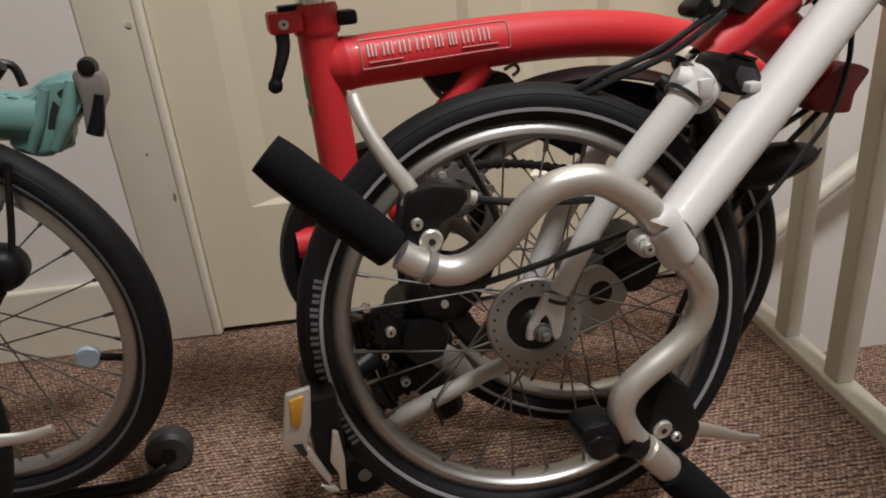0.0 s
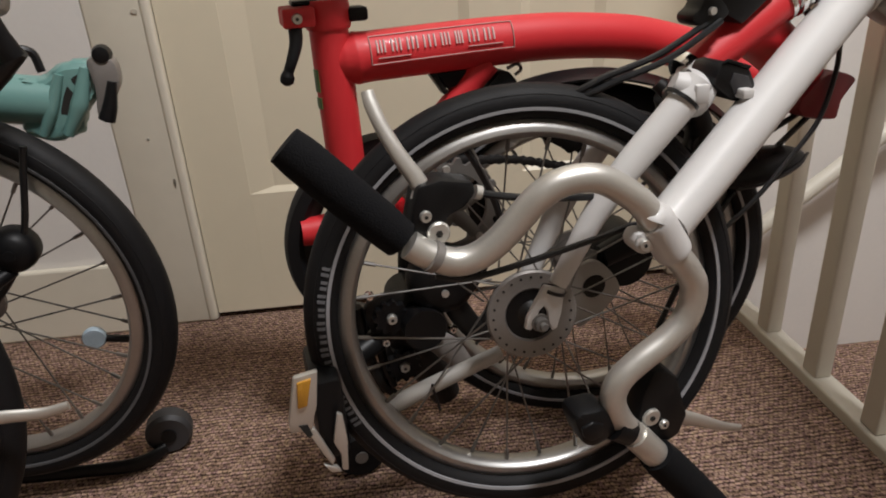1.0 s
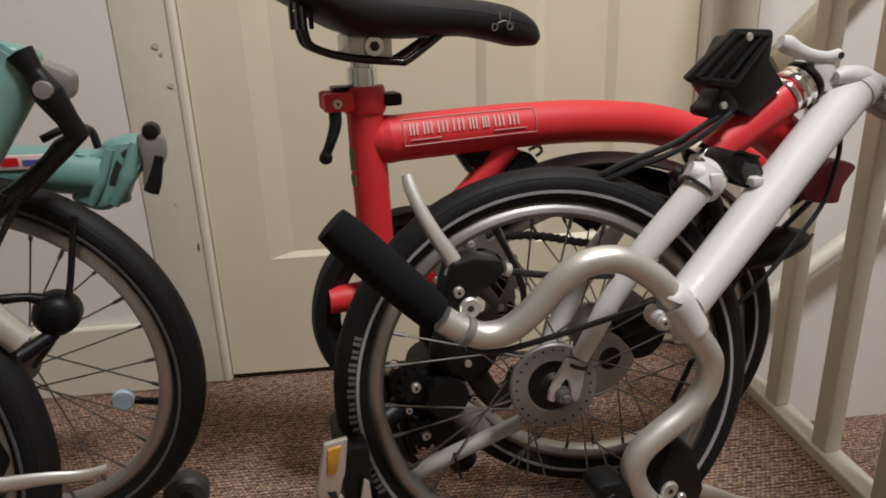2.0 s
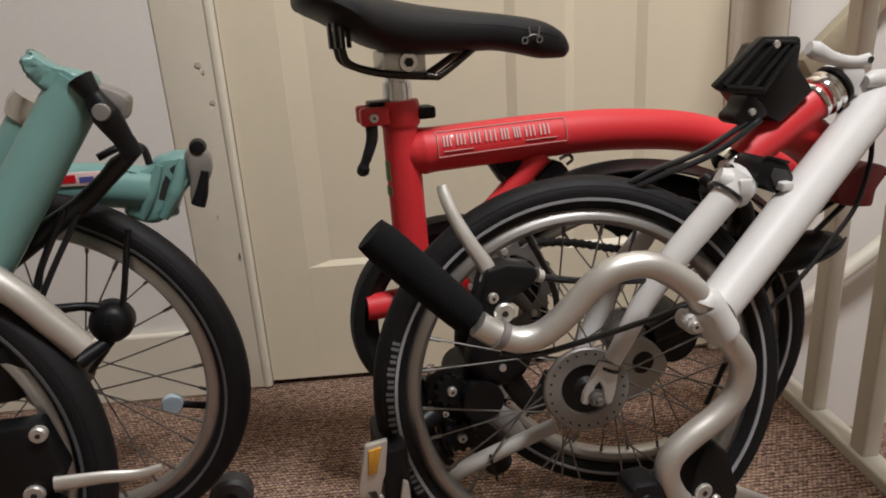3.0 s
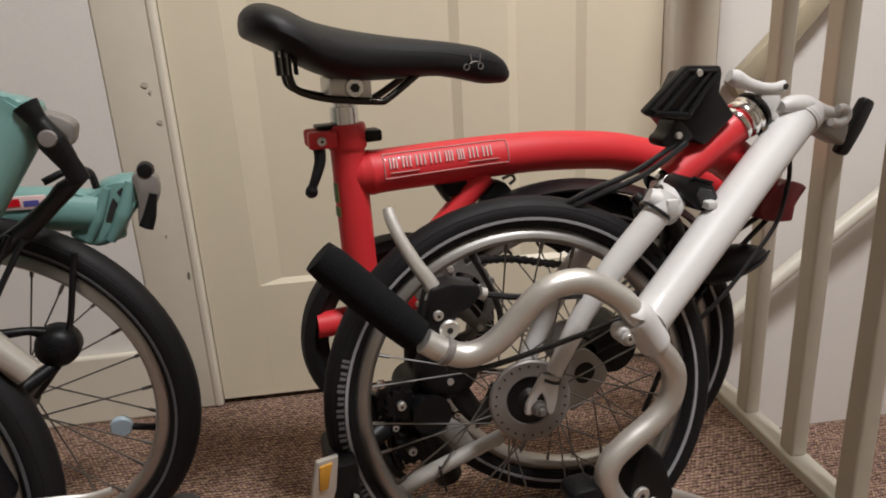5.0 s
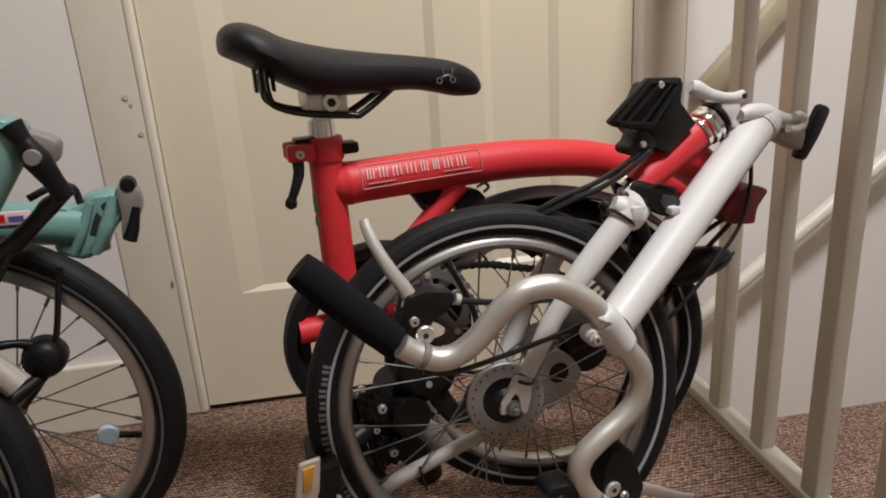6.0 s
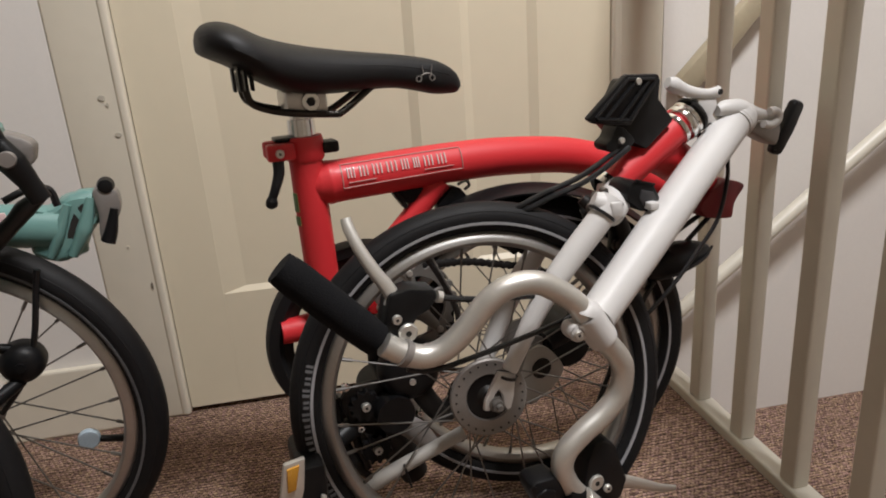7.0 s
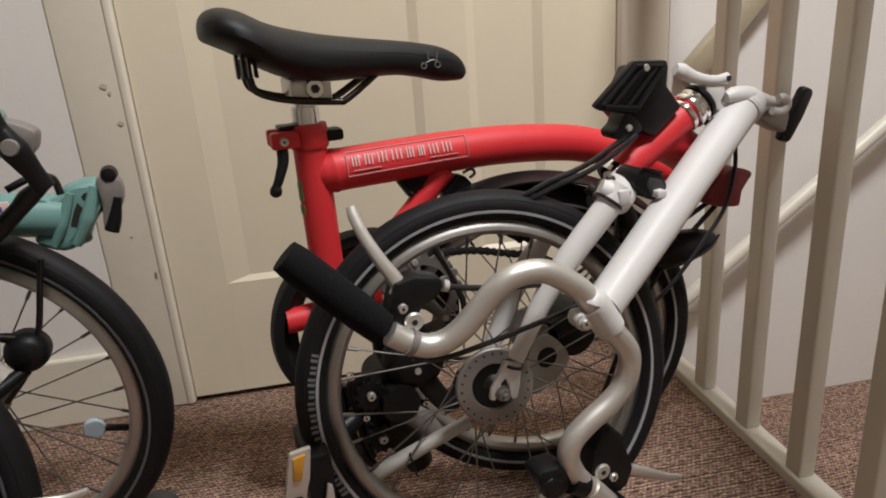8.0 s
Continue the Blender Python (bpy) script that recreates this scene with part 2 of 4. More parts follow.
DOOR_Y, RAIL_X, STEP = 1.0, 0.480, -0.178
slab("floor", (-1.7, -1.7, -0.2), (RAIL_X, DOOR_Y + 0.03, 0), CARPET, "brown and beige loop-pile carpet on the landing")
slab("floor_lower", (RAIL_X + 0.0295, -1.7, STEP - 0.1), (2.2, DOOR_Y, STEP), CARPET, "brown loop-pile carpet one step below the landing")
# left and back walls are unseen, toned down to hold back fill light
slab("wall_left", (-1.8, -1.7, -0.2), (-1.7, DOOR_Y + 0.14, 2.4), LOWBOUNCE, "unseen side wall in mid-beige to cut bounced light")
slab("wall_back", (-1.8, -1.8, -0.3), (2.3, -1.7, 2.4), LOWBOUNCE, "unseen wall behind in mid-beige to cut bounced light")
slab("wall_stairwell", (2.2, -1.7, -0.3), (2.3, DOOR_Y + 0.14, 2.4), WALLPAINT, "plain white painted stairwell wall")
slab("ceiling", (-1.8, -1.8, 2.4), (2.3, DOOR_Y + 0.14, 2.5), WALLPAINT, "plain white ceiling")
slab("wall_door_left", (-1.7, DOOR_Y - 0.003, -0.2), (-0.392, DOOR_Y + 0.14, 2.4), WALLPAINT, "white painted wall beside the door")
slab("wall_door_right", (0.524, DOOR_Y - 0.004, -0.3), (2.2, DOOR_Y + 0.14, 2.4), WALLPAINT, "white painted stairwell wall beside the door")
slab("wall_over_door", (-0.40, DOOR_Y + 0.012, 2.06), (0.524, DOOR_Y + 0.14, 2.4), WALLPAINT, "white painted wall over the door")
slab("wall_behind_door", (-0.40, DOOR_Y + 0.11, -0.2), (0.524, DOOR_Y + 0.14, 2.06), WALLPAINT, "wall closing the doorway behind the door")
slab("baseboard", (-1.7, DOOR_Y - 0.016, 0), (-0.392, DOOR_Y - 0.003, 0.116), CASING, "cream painted skirting board", 0.004)


def door():
    d = thing("door_1", (0, DOOR_Y, 0), 0, "closed cream painted panelled wooden door", "door", kind="structure")
    x0, x1, z0, z1 = -0.3022, 0.4345, 0.010, 2.03
    for a, b in ((x0, -0.220), (0.313, x1)):
        part("stile", box((a, 0, z0), (b, 0.04, z1), 0.0004), CREAM, d, smooth=False)
    xi0, xi1 = -0.220, 0.313
    for a, b in ((z0, 0.203), (0.95, 1.1), (z1 - 0.11, z1)):
        part("rail", box((xi0, 0, a), (xi1, 0.04, b), 0.0004), CREAM, d, smooth=False)
    mx0, mx1 = 0.118, 0.192
    for a, b in ((0.203, 0.95), (1.1, z1 - 0.11)):
        part("muntin", box((mx0, 0, a), (mx1, 0.04, b), 0.0004), CREAM, d, smooth=False)
        for p, q in ((xi0, mx0), (mx1, xi1)):
            pn = part("panel", box((p, 0.0066, a), (q, 0.027, b)), CREAM, d, smooth=False)
            # paint-filled sloping edges round the sunk panel
            left, right, foot, top = (0.036 if p == xi0 else 0.014), 0.014, 0.0085, 0.010
            bm = bmesh.new()
            outer = [bm.verts.new(v) for v in ((p, 0.0003, a), (q, 0.0003, a), (q, 0.0003, b), (p, 0.0003, b))]
            inner = [bm.verts.new(v) for v in ((p + left, 0.0065, a + foot), (q - right, 0.0065, a + foot), (q - right, 0.0065, b - top), (p + left, 0.0065, b - top))]
            back = [bm.verts.new((v.co.x, 0.010, v.co.z)) for v in outer]
            for k in range(4):
                n = (k + 1) % 4
                bm.faces.new((outer[k], outer[n], inner[n], inner[k]))
                bm.faces.new((outer[k], back[k], back[n], outer[n]))
            bmesh.ops.recalc_face_normals(bm, faces=bm.faces)
            part("moulding", bm, CREAM, pn, smooth=False)
    return d


door()


def casing(name, x0, x1, lip):
    """A door casing: a flat board with a rounded lip beside the door, on a plinth."""
    t = thing(name, (0, DOOR_Y, 0), 0, "chipped cream painted wooden door casing", "casing", kind="structure")
    part("board", box((x0, -0.0055, 0), (x1, 0.10, 2.06), 0.0048, seg=4), CASING, t)
    part("bead", box((lip - 0.006, -0.0085, 0), (lip + 0.0080, 0.004, 2.06), 0.0058, seg=6), CASING, t)
    return t


casing("trim", -0.392, -0.3035, -0.312)
casing("trim", 0.4355, 0.524, 0.444)
head_trim = tagged(new("trim_head", mesh_of(box((-0.392, DOOR_Y - 0.008, 2.061), (0.524, DOOR_Y + 0.010, 2.13), 0.004), "trim", CASING)), "cream painted wooden head casing", "casing", kind="structure")


def chip(x, z, w, h, mat):
    ob = new("paint_chip", mesh_of(plate(rounded([(x - w, z), (x - w * 0.2, z + h), (x + w, z + h * 0.4), (x + w * 0.4, z - h)], 4), DOOR_Y - 0.0072, DOOR_Y - 0.0060, 0), "paint_chip", mat))
    tagged(ob, "small chip in the cream paint of the casing", "paint chip", "chips in the casing paint")


CHIPPED = material("bare_chip", (0.50, 0.46, 0.38), 0.8, blotch=0.25, blotch_scale=80)
DIRTY = material("dirty_chip", (0.20, 0.17, 0.13), 0.8, blotch=0.25, blotch_scale=80)
chip(-0.325, 0.469, 0.0042, 0.0034, CHIPPED)
chip(-0.337, 0.522, 0.0048, 0.0040, CHIPPED)
chip(-0.331, 0.512, 0.0022, 0.0030, CHIPPED)
chip(-0.3225, 0.233, 0.0018, 0.0062, DIRTY)
chip(-0.345, 0.300, 0.0016, 0.0014, CHIPPED)


def railing():
    r = thing("stair_railing", (0, 0, 0), 0, "cream painted wooden banister of flat upright spindles along the landing edge", "railing")
    part("base_rail", box((RAIL_X - 0.002, -1.6, -0.06), (RAIL_X + 0.0285, DOOR_Y - 0.016, 0.015), 0.003), SPINDLE, r, smooth=False)
    part("handrail", box((RAIL_X - 0.02, -1.6, 0.86), (RAIL_X + 0.04, DOOR_Y - 0.016, 0.91), 0.012), SPINDLE, r)
    first = None
    y = 0.771
    while y > -1.5:
        if first is None:
            first = part("spindle", box((RAIL_X + 0.002, 0, 0.015), (RAIL_X + 0.0235, 0.027, 0.862), 0.0025), SPINDLE, r, smooth=False)
            first.location.y = y
        else:
            o = new("spindle", first.data)
            o.parent, o.location.y = r, y
        y -= 0.1085
    return r


railing()


def wall_handrail():
    h = thing("wall_handrail", (0, 0, 0), 0, "cream painted sloping handrail on the stairwell wall", "handrail")
    a, b = Vector((0.50, 0.950, 0.046)), Vector((1.55, 0.950, 0.855))
    part("rail", tube([a, b], 0.0125, 16), SPINDLE, h)
    for k in (0.34, 0.8):
        p = a.lerp(b, k)
        part("bracket", tube([p, p + Vector((0, 0.03, -0.03)), p + Vector((0, 0.052, -0.035))], 0.006, 8), SPINDLE, h)
    return h


wall_handrail()


def upper_string():
    s = thing("upper_stair_rail", (0, 0, 0), 0, "brown wooden sloping rail higher in the stairwell", "handrail")
    part("rail", plate([(0.532, 0.474), (0.581, 0.524), (0.660, 0.604), (1.300, 1.255), (1.345, 1.235), (0.690, 0.588), (0.612, 0.500), (0.552, 0.446)], 0.965, 0.990, 0.003), SHADOWWOOD, s)


upper_string()

# ---- bicycle parts ----


def spoke_set(parent, c, hub_r, rim_r, half, count, mat=None):
    for k in range(count):
        a = 2 * math.pi * k / count + 0.05
        s = half if k % 2 else -half
        lean = (0.55 if (k // 2) % 2 else -0.55)
        p = Vector((c[0] + hub_r * math.cos(a + lean), c[1] + s, c[2] + hub_r * math.sin(a + lean)))
        q = Vector((c[0] + rim_r * math.cos(a), c[1] + s * 0.15, c[2] + rim_r * math.sin(a)))
        bm = tube([p, q], 0.0009, 6)
        tube([q, q + (p - q).normalized() * 0.012], 0.0019, 6, bm=bm)
        part("spoke", bm, mat or STEEL, parent)


def wheel(name, bike, c, R=0.1955, spokes=28, hub_r=0.0075, drum=True, letters=True, stripe_mat=None, yaw=0.0, lean=0.0):
    """A small spoked wheel standing askew by yaw and lean: rim, tyre with reflective stripe, hub and spokes."""
    w = 0.0165
    rim_o, rim_i = R - 0.0320, R - 0.0440
    half = [(rim_i, 0.0065), (rim_i + 0.0034, 0.0112), (rim_i + 0.0046, 0.0119), (rim_o - 0.0040, 0.0112), (rim_o - 0.0030, 0.0108), (rim_o + 0.0022, 0.0082), (rim_o + 0.0032, 0.0070), (rim_o + 0.0028, 0.0055), (rim_o - 0.0030, 0.0050)]
    rim = part(name, lathe([(r, -d) for r, d in half] + [(r, d) for r, d in reversed(half)], c, 96, closed=True), RIM, bike, "silver aluminium wheel rim")
    mid = (R + rim_o) / 2
    prof = [(mid + (R - mid) * math.cos(a) * (1.0 if math.cos(a) > 0 else 0.95), w * math.sin(a)) for a in [2 * math.pi * k / 20 for k in range(20)]]
    tyre = part("tyre", lathe(prof, c, 96, closed=True), RUBBER, rim, "black rubber tyre with a grey reflective side stripe")
    sr = R - 0.0208
    sy = -w * math.sqrt(1 - ((sr - mid) / (R - mid)) ** 2)
    ring = lathe([(sr - 0.0016, sy + 0.0016), (sr - 0.0013, sy - 0.0004), (sr + 0.0013, sy - 0.0008), (sr + 0.0016, sy + 0.0008)], c, 96, closed=True)
    part("reflective_stripe", ring, stripe_mat or STRIPE, rim, "thin grey reflective stripe")
    bead = lathe([(mid + 0.0062, -w * 0.90), (mid + 0.0068, -w * 0.925), (mid + 0.0074, -w * 0.86), (mid + 0.0066, -w * 0.84)], c, 96, closed=True)
    part("shoulder_ridge", bead, RUBBER, rim)
    if letters:
        ink = bmesh.new()
        for j in range(13):
            a = math.pi * 0.895 + j * 0.066
            for lo, hi in ((-0.0040, -0.0014), (0.0010, 0.0038)):
                bm2 = box((-0.0034, -0.0003, lo), (0.0034 - 0.0012 * (j % 2), 0.0008, hi))
                m = Matrix.Translation(Vector(c)) @ Matrix.Rotation(-a, 4, "Y") @ Matrix.Translation((mid + 0.0008, -w - 0.0001, 0))
                join(ink, turned(bm2, m))
        tagged(part("marking", ink, TYREINK, rim, "row of grey bars on the tyre wall", smooth=False), kind="stuff")
    ax = 0.022 if drum else 0.045
    hub = part("hub", lathe([(0.004, -ax), (0.006, -ax), (0.006, -min(ax, 0.028)), (hub_r, -0.024), (hub_r, -0.022), (0.013, -0.018), (0.013, 0.018), (hub_r, 0.022), (hub_r, 0.026), (0.006, 0.03), (0.006, 0.045), (0.004, 0.045)], c, 40), OILY if drum else GREYALLOY, rim)
    if drum:
        part("hub_flange", lathe([(0.0232, -0.0195), (0.0245, -0.0212), (0.0385, -0.0215), (0.040, -0.020), (0.040, -0.016), (0.0232, -0.015)], c, 56, closed=True), GREYALLOY, rim, "dull grey hub flange with a ring of spoke holes")
        part("hub_cover", lathe([(0.0, -0.0185), (0.0234, -0.0185), (0.0234, -0.014), (0.0, -0.014)], c, 40), PLASTIC, rim, "black hub end cover")
        # dark discs on the flange paint the shade of its spoke holes
        for k in range(24):
            a = 2 * math.pi * k / 24
            part("spoke_hole", lathe([(0, -0.0222), (0.0011, -0.0222), (0.0011, -0.0205), (0, -0.0205)], (c[0] + 0.0345 * math.cos(a), c[1], c[2] + 0.0345 * math.sin(a)), 8), HOLESHADE, rim)
        spoke_set(rim, c, 0.0345, rim_i + 0.001, 0.019, spokes)
    else:
        spoke_set(rim, c, hub_r - 0.003, rim_i + 0.001, 0.024, spokes)
    about = Matrix.Translation(Vector(c))
    rim.matrix_basis = about @ Matrix.Rotation(-yaw, 4, "Z") @ Matrix.Rotation(lean, 4, "X") @ about.inverted()
    return rim


def cable(bike, pts, r=0.0024, mat=None):
    return part("cable", tube(pts, r, 8), mat or CABLE, bike)


def screw(parent, x, y, z, r=0.007, mat=None, hole=True):
    s = part("screw", lathe([(0, -0.002), (r * 0.85, -0.002), (r, -0.0008), (r, 0.004), (0, 0.004)], (x, y, z), 20), mat or BAR, parent, "silver screw head")
    if hole:
        # near-black disc on the head, painted as the shade of a socket
        part("socket", lathe([(0, -0.0026), (r * 0.32, -0.0026), (r * 0.32, -0.001), (0, -0.001)], (x, y, z), 6), HOLESHADE, s)
    return s


def saddle(bike, s_y):
    """A lofted saddle: rear high, wide and rounded, long nose."""
    st = [(-0.2275, 0.5770, 0.5890, 0.026), (-0.2245, 0.5740, 0.5965, 0.048), (-0.2170, 0.5700, 0.6020, 0.064), (-0.205, 0.5640, 0.6030, 0.072), (-0.190, 0.5550, 0.5985, 0.074), (-0.172, 0.5435, 0.5890, 0.069), (-0.155, 0.5360, 0.5830, 0.060), (-0.130, 0.5305, 0.5768, 0.050),
          (-0.105, 0.5290, 0.5720, 0.0415), (-0.075, 0.5290, 0.5672, 0.033), (-0.045, 0.5285, 0.5630, 0.026), (-0.020, 0.5240, 0.5590, 0.0215), (0.003, 0.5180, 0.5540, 0.0185), (0.019, 0.5168, 0.5472, 0.015), (0.030, 0.5172, 0.5390, 0.010), (0.0358, 0.5215, 0.5300, 0.004)]
    bm = bmesh.new()
    mids = spline([(a, b, c) for a, b, c, d in st], 4)
    halves = spline([(a, d, 0) for a, b, c, d in st], 4)
    rings, seam = [], []
    for p, h in zip(mids, halves):
        x, z0, z1, hw = p.x, p.y, p.z, max(h.y, 0.002)
        zc = z0 + (z1 - z0) * 0.42
        ring = []
        for k in range(32):
            a = 2 * math.pi * k / 32
            cy, cz = math.cos(a), math.sin(a)
            flat = 0.72 if cz >= 0 else 0.60
            yy = hw * math.copysign(abs(cy) ** flat, cy) * (1.0 if cz >= 0 else 1 + 0.10 * cz)
            zz = zc + ((z1 - zc) if cz >= 0 else (zc - z0)) * math.copysign(abs(cz) ** 0.85, cz)
            ring.append(bm.verts.new((x, s_y + yy, zz)))
        seam.append(Vector((x, s_y - hw * 0.93, zc + (z1 - zc) * 0.42)))
        rings.append(ring)
    for a, b in zip(rings, rings[1:]):
        for k in range(32):
            bm.faces.new((a[k], a[(k + 1) % 32], b[(k + 1) % 32], b[k]))
    bm.faces.new(rings[0])
    bm.faces.new(rings[-1])
    sad = part("saddle", bm, LEATHER, bike, "black padded saddle with a long nose")
    part("seam", tube(seam[4:-8:3], 0.0009, 6, 3), LEATHER, sad)
    for s in (-0.022, 0.022):
        part("saddle_rail", tube([(-0.1905, s_y + s, 0.556), (-0.190, s_y + s, 0.538), (-0.184, s_y + s, 0.526), (-0.157, s_y + s, 0.5165), (-0.112, s_y + s, 0.5105), (-0.100, s_y + s, 0.512), (-0.066, s_y + s * 0.7, 0.533)], 0.0036, 10, 6), RAIL, sad, "dark steel saddle rail")
    for k in range(4):
        x = -0.203 + 0.0052 * k
        part("lug", box((x, s_y - 0.05, 0.541), (x + 0.0026, s_y - 0.035, 0.562), 0.0008), PLASTIC, sad)
    bm = bmesh.new()
    y = s_y - 0.0235
    for x in (-0.0135, 0.0065):
        join(bm, lathe([(0.0032, 0), (0.0042, 0), (0.0042, 0.003), (0.0032, 0.003)], (x, y, 0.536), 16, closed=True))
    tube([(-0.010, y, 0.540), (-0.002, y, 0.5425), (0.006, y, 0.540)], 0.0007, 6, bm=bm)
    tube([(-0.0065, y, 0.541), (-0.008, y, 0.552)], 0.0007, 6, bm=bm)
    tube([(0.0045, y, 0.541), (0.0065, y, 0.552)], 0.0007, 6, bm=bm)
    for v in bm.verts:
        v.co.x = -0.0105 + (v.co.x + 0.0035) * 0.74
        v.co.z = 0.540 + (v.co.z - 0.541) * 0.78
    part("emblem", bm, GREYALLOY, sad, "small silver line emblem")
    return sad


def chain_run(bike, pts):
    """A roller chain: paired side plates and rollers along a line, one part."""
    path = spline(pts, 40)
    length = [0.0]
    for a, b2 in zip(path, path[1:]):
        length.append(length[-1] + (b2 - a).length)
    bm = bmesh.new()
    n = int(length[-1] / 0.0085)
    at = [Vector([float(np.interp(length[-1] * k / n, length, [p[i] for p in path])) for i in range(3)]) for k in range(n + 1)]
    for k, (p, q) in enumerate(zip(at, at[1:])):
        off = 0.0032 if k % 2 else 0.0022
        for s in (-off, off):
            d = Vector((0, s, 0))
            tube([p + d - (q - p) * 0.25, p + d, (p + q) / 2 + d, q + d, q + d + (q - p) * 0.25], [0.0022, 0.0044, 0.0030, 0.0044, 0.0022], 8, 1, bm=bm, flat=0.25)
    return part("chain", bm, OILY, bike, "oily steel roller chain")


def toothed(outer, inner, teeth, depth, c, y0, y1):
    pts = []
    for k in range(teeth * 4):
        a = 2 * math.pi * k / (teeth * 4)
        r = outer if k % 4 in (1, 2) else outer - depth
        pts.append((c[0] + r * math.cos(a), c[1] + r * math.sin(a)))
    bm = bmesh.new()
    m = len(pts)
    rings = []
    for y, rr in ((y0, None), (y1, None)):
        rings.append([bm.verts.new((x, y, z)) for x, z in pts])
        rings.append([bm.verts.new((c[0] + inner * math.cos(2 * math.pi * k / m), y, c[1] + inner * math.sin(2 * math.pi * k / m))) for k in range(m)])
    o0, i0, o1, i1 = rings
    for k in range(m):
        j = (k + 1) % m
        for q in ((o0[k], o0[j], i0[j], i0[k]), (o1[j], o1[k], i1[k], i1[j]), (o0[j], o0[k], o1[k], o1[j]), (i0[k], i0[j], i1[j], i1[k])):
            bm.faces.new(q)
    return bm


def workings(b):
    """Drive train, stays, cables and the small parts among the wheels."""
    # chainring with spider
    cr = part("chainring", toothed(0.0500, 0.036, 20, 0.0055, (-0.049, 0.296), 0.094, 0.099), WORN, b, "worn grey alloy chainring")
    for k in range(5):
        a = 2 * math.pi * k / 5 + 0.4
        part("spider_arm", tube([(-0.049, 0.095, 0.296), (-0.049 + 0.040 * math.cos(a), 0.095, 0.296 + 0.040 * math.sin(a))], [0.009, 0.005], 8, flat=0.4), WORN, cr)
        screw(cr, -0.049 + 0.041 * math.cos(a), 0.0925, 0.296 + 0.041 * math.sin(a), 0.0038, hole=False)
    chain_run(b, [(-0.110, 0.105, 0.312), (-0.080, 0.105, 0.333), (-0.045, 0.105, 0.340), (-0.018, 0.105, 0.3375), (0.022, 0.105, 0.3325), (0.062, 0.105, 0.3215), (0.105, 0.105, 0.3085), (0.135, 0.105, 0.290)])
    # round black cap in front of the cranks
    cap = part("crank_cap", lathe([(0, -0.010), (0.020, -0.009), (0.030, -0.004), (0.034, 0.004), (0.034, 0.018), (0, 0.018)], (-0.068, 0.066, 0.236), 32), PLASTIC, b, "round black plastic cap")
    part("cap_bolt", lathe([(0, -0.0014), (0.0036, -0.0014), (0.0036, 0.002), (0, 0.002)], (-0.071, 0.0555, 0.2295), 12), BAR, cap)
    part("crank_arm", tube([(-0.066, 0.075, 0.236), (-0.052, 0.074, 0.196), (-0.030, 0.072, 0.170), (-0.012, 0.071, 0.205)], [0.012, 0.012, 0.011, 0.009], 12, flat=0.6), OILY, b, "black crank arm")
    part("bottom_bracket", tube([(-0.092, 0.055, 0.195), (-0.092, 0.145, 0.195)], 0.021, 20), PLASTIC, b)
    # stays
    st = part("stay", tube([(-0.150, 0.030, 0.1335), (-0.100, 0.030, 0.1495), (-0.027, 0.030, 0.1700)], [0.0085, 0.0080, 0.0072], 16), PALEGREY, b, "pale grey metal stay")
    part("cable_tie", tube([(-0.0985, 0.021, 0.158), (-0.0975, 0.0205, 0.150), (-0.095, 0.022, 0.141), (-0.0925, 0.0215, 0.127)], 0.0014, 6), CABLE, st)
    part("chain_stay", tube([(-0.186, 0.165, 0.270), (-0.172, 0.165, 0.270), (-0.140, 0.165, 0.272)], [0.0140, 0.0145, 0.0145], 16), RED, b)
    # plate of the rear wheel end
    rp = part("rear_dropout", plate(rounded([(0.058, 0.205), (0.068, 0.226), (0.084, 0.231), (0.100, 0.222), (0.117, 0.196), (0.106, 0.178), (0.092, 0.168), (0.072, 0.158), (0.064, 0.176)], 3), 0.060, 0.068, 0.0015), PALEGREY, b, "grey alloy plate with a round hole")
    # a raised near-black disc gives the hole its shade
    part("hole", lathe([(0, -0.001), (0.0125, -0.001), (0.0125, 0.003), (0, 0.003)], (0.0865, 0.060, 0.203), 24), HOLESHADE, rp)
    part("rear_hub_shell", tube([(0.133, 0.075, 0.218), (0.133, 0.120, 0.214)], [0.030, 0.036], 24), PLASTIC, b, "black hub shell")
    part("brake_reel", tube([(0.105, 0.078, 0.225), (0.150, 0.076, 0.240), (0.165, 0.078, 0.222)], [0.012, 0.016, 0.012], 14), PLASTIC, b)
    # chain tensioner
    tn = part("chain_tensioner", plate(rounded([(-0.140, 0.222), (-0.098, 0.224), (-0.084, 0.180), (-0.102, 0.160), (-0.128, 0.172), (-0.142, 0.196)], 3), 0.080, 0.088, 0.0015), OILY, b, "black chain tensioner arm")
    for x, z in ((-0.121, 0.206), (-0.113, 0.150)):
        part("pulley", toothed(0.0175, 0.006, 11, 0.003, (x, z), 0.070, 0.078), PLASTIC, tn)
        screw(tn, x, 0.068, z, 0.005)
    part("tensioner_arm", tube([(-0.098, 0.07, 0.187), (-0.07, 0.066, 0.165), (-0.052, 0.062, 0.138)], [0.010, 0.013, 0.010], 12, flat=0.6), GREYALLOY, tn)
    for k, (x, z) in enumerate(((-0.139, 0.232), (-0.128, 0.179), (-0.088, 0.200), (-0.06, 0.178), (-0.044, 0.188))):
        screw(tn, x, 0.074, z, 0.0042, CHROME, hole=bool(k % 2))
    part("tensioner_guard", tube([(-0.150, 0.09, 0.215), (-0.146, 0.092, 0.170), (-0.136, 0.09, 0.128), (-0.120, 0.088, 0.105)], [0.005, 0.006, 0.006, 0.004], 10), OILY, tn)
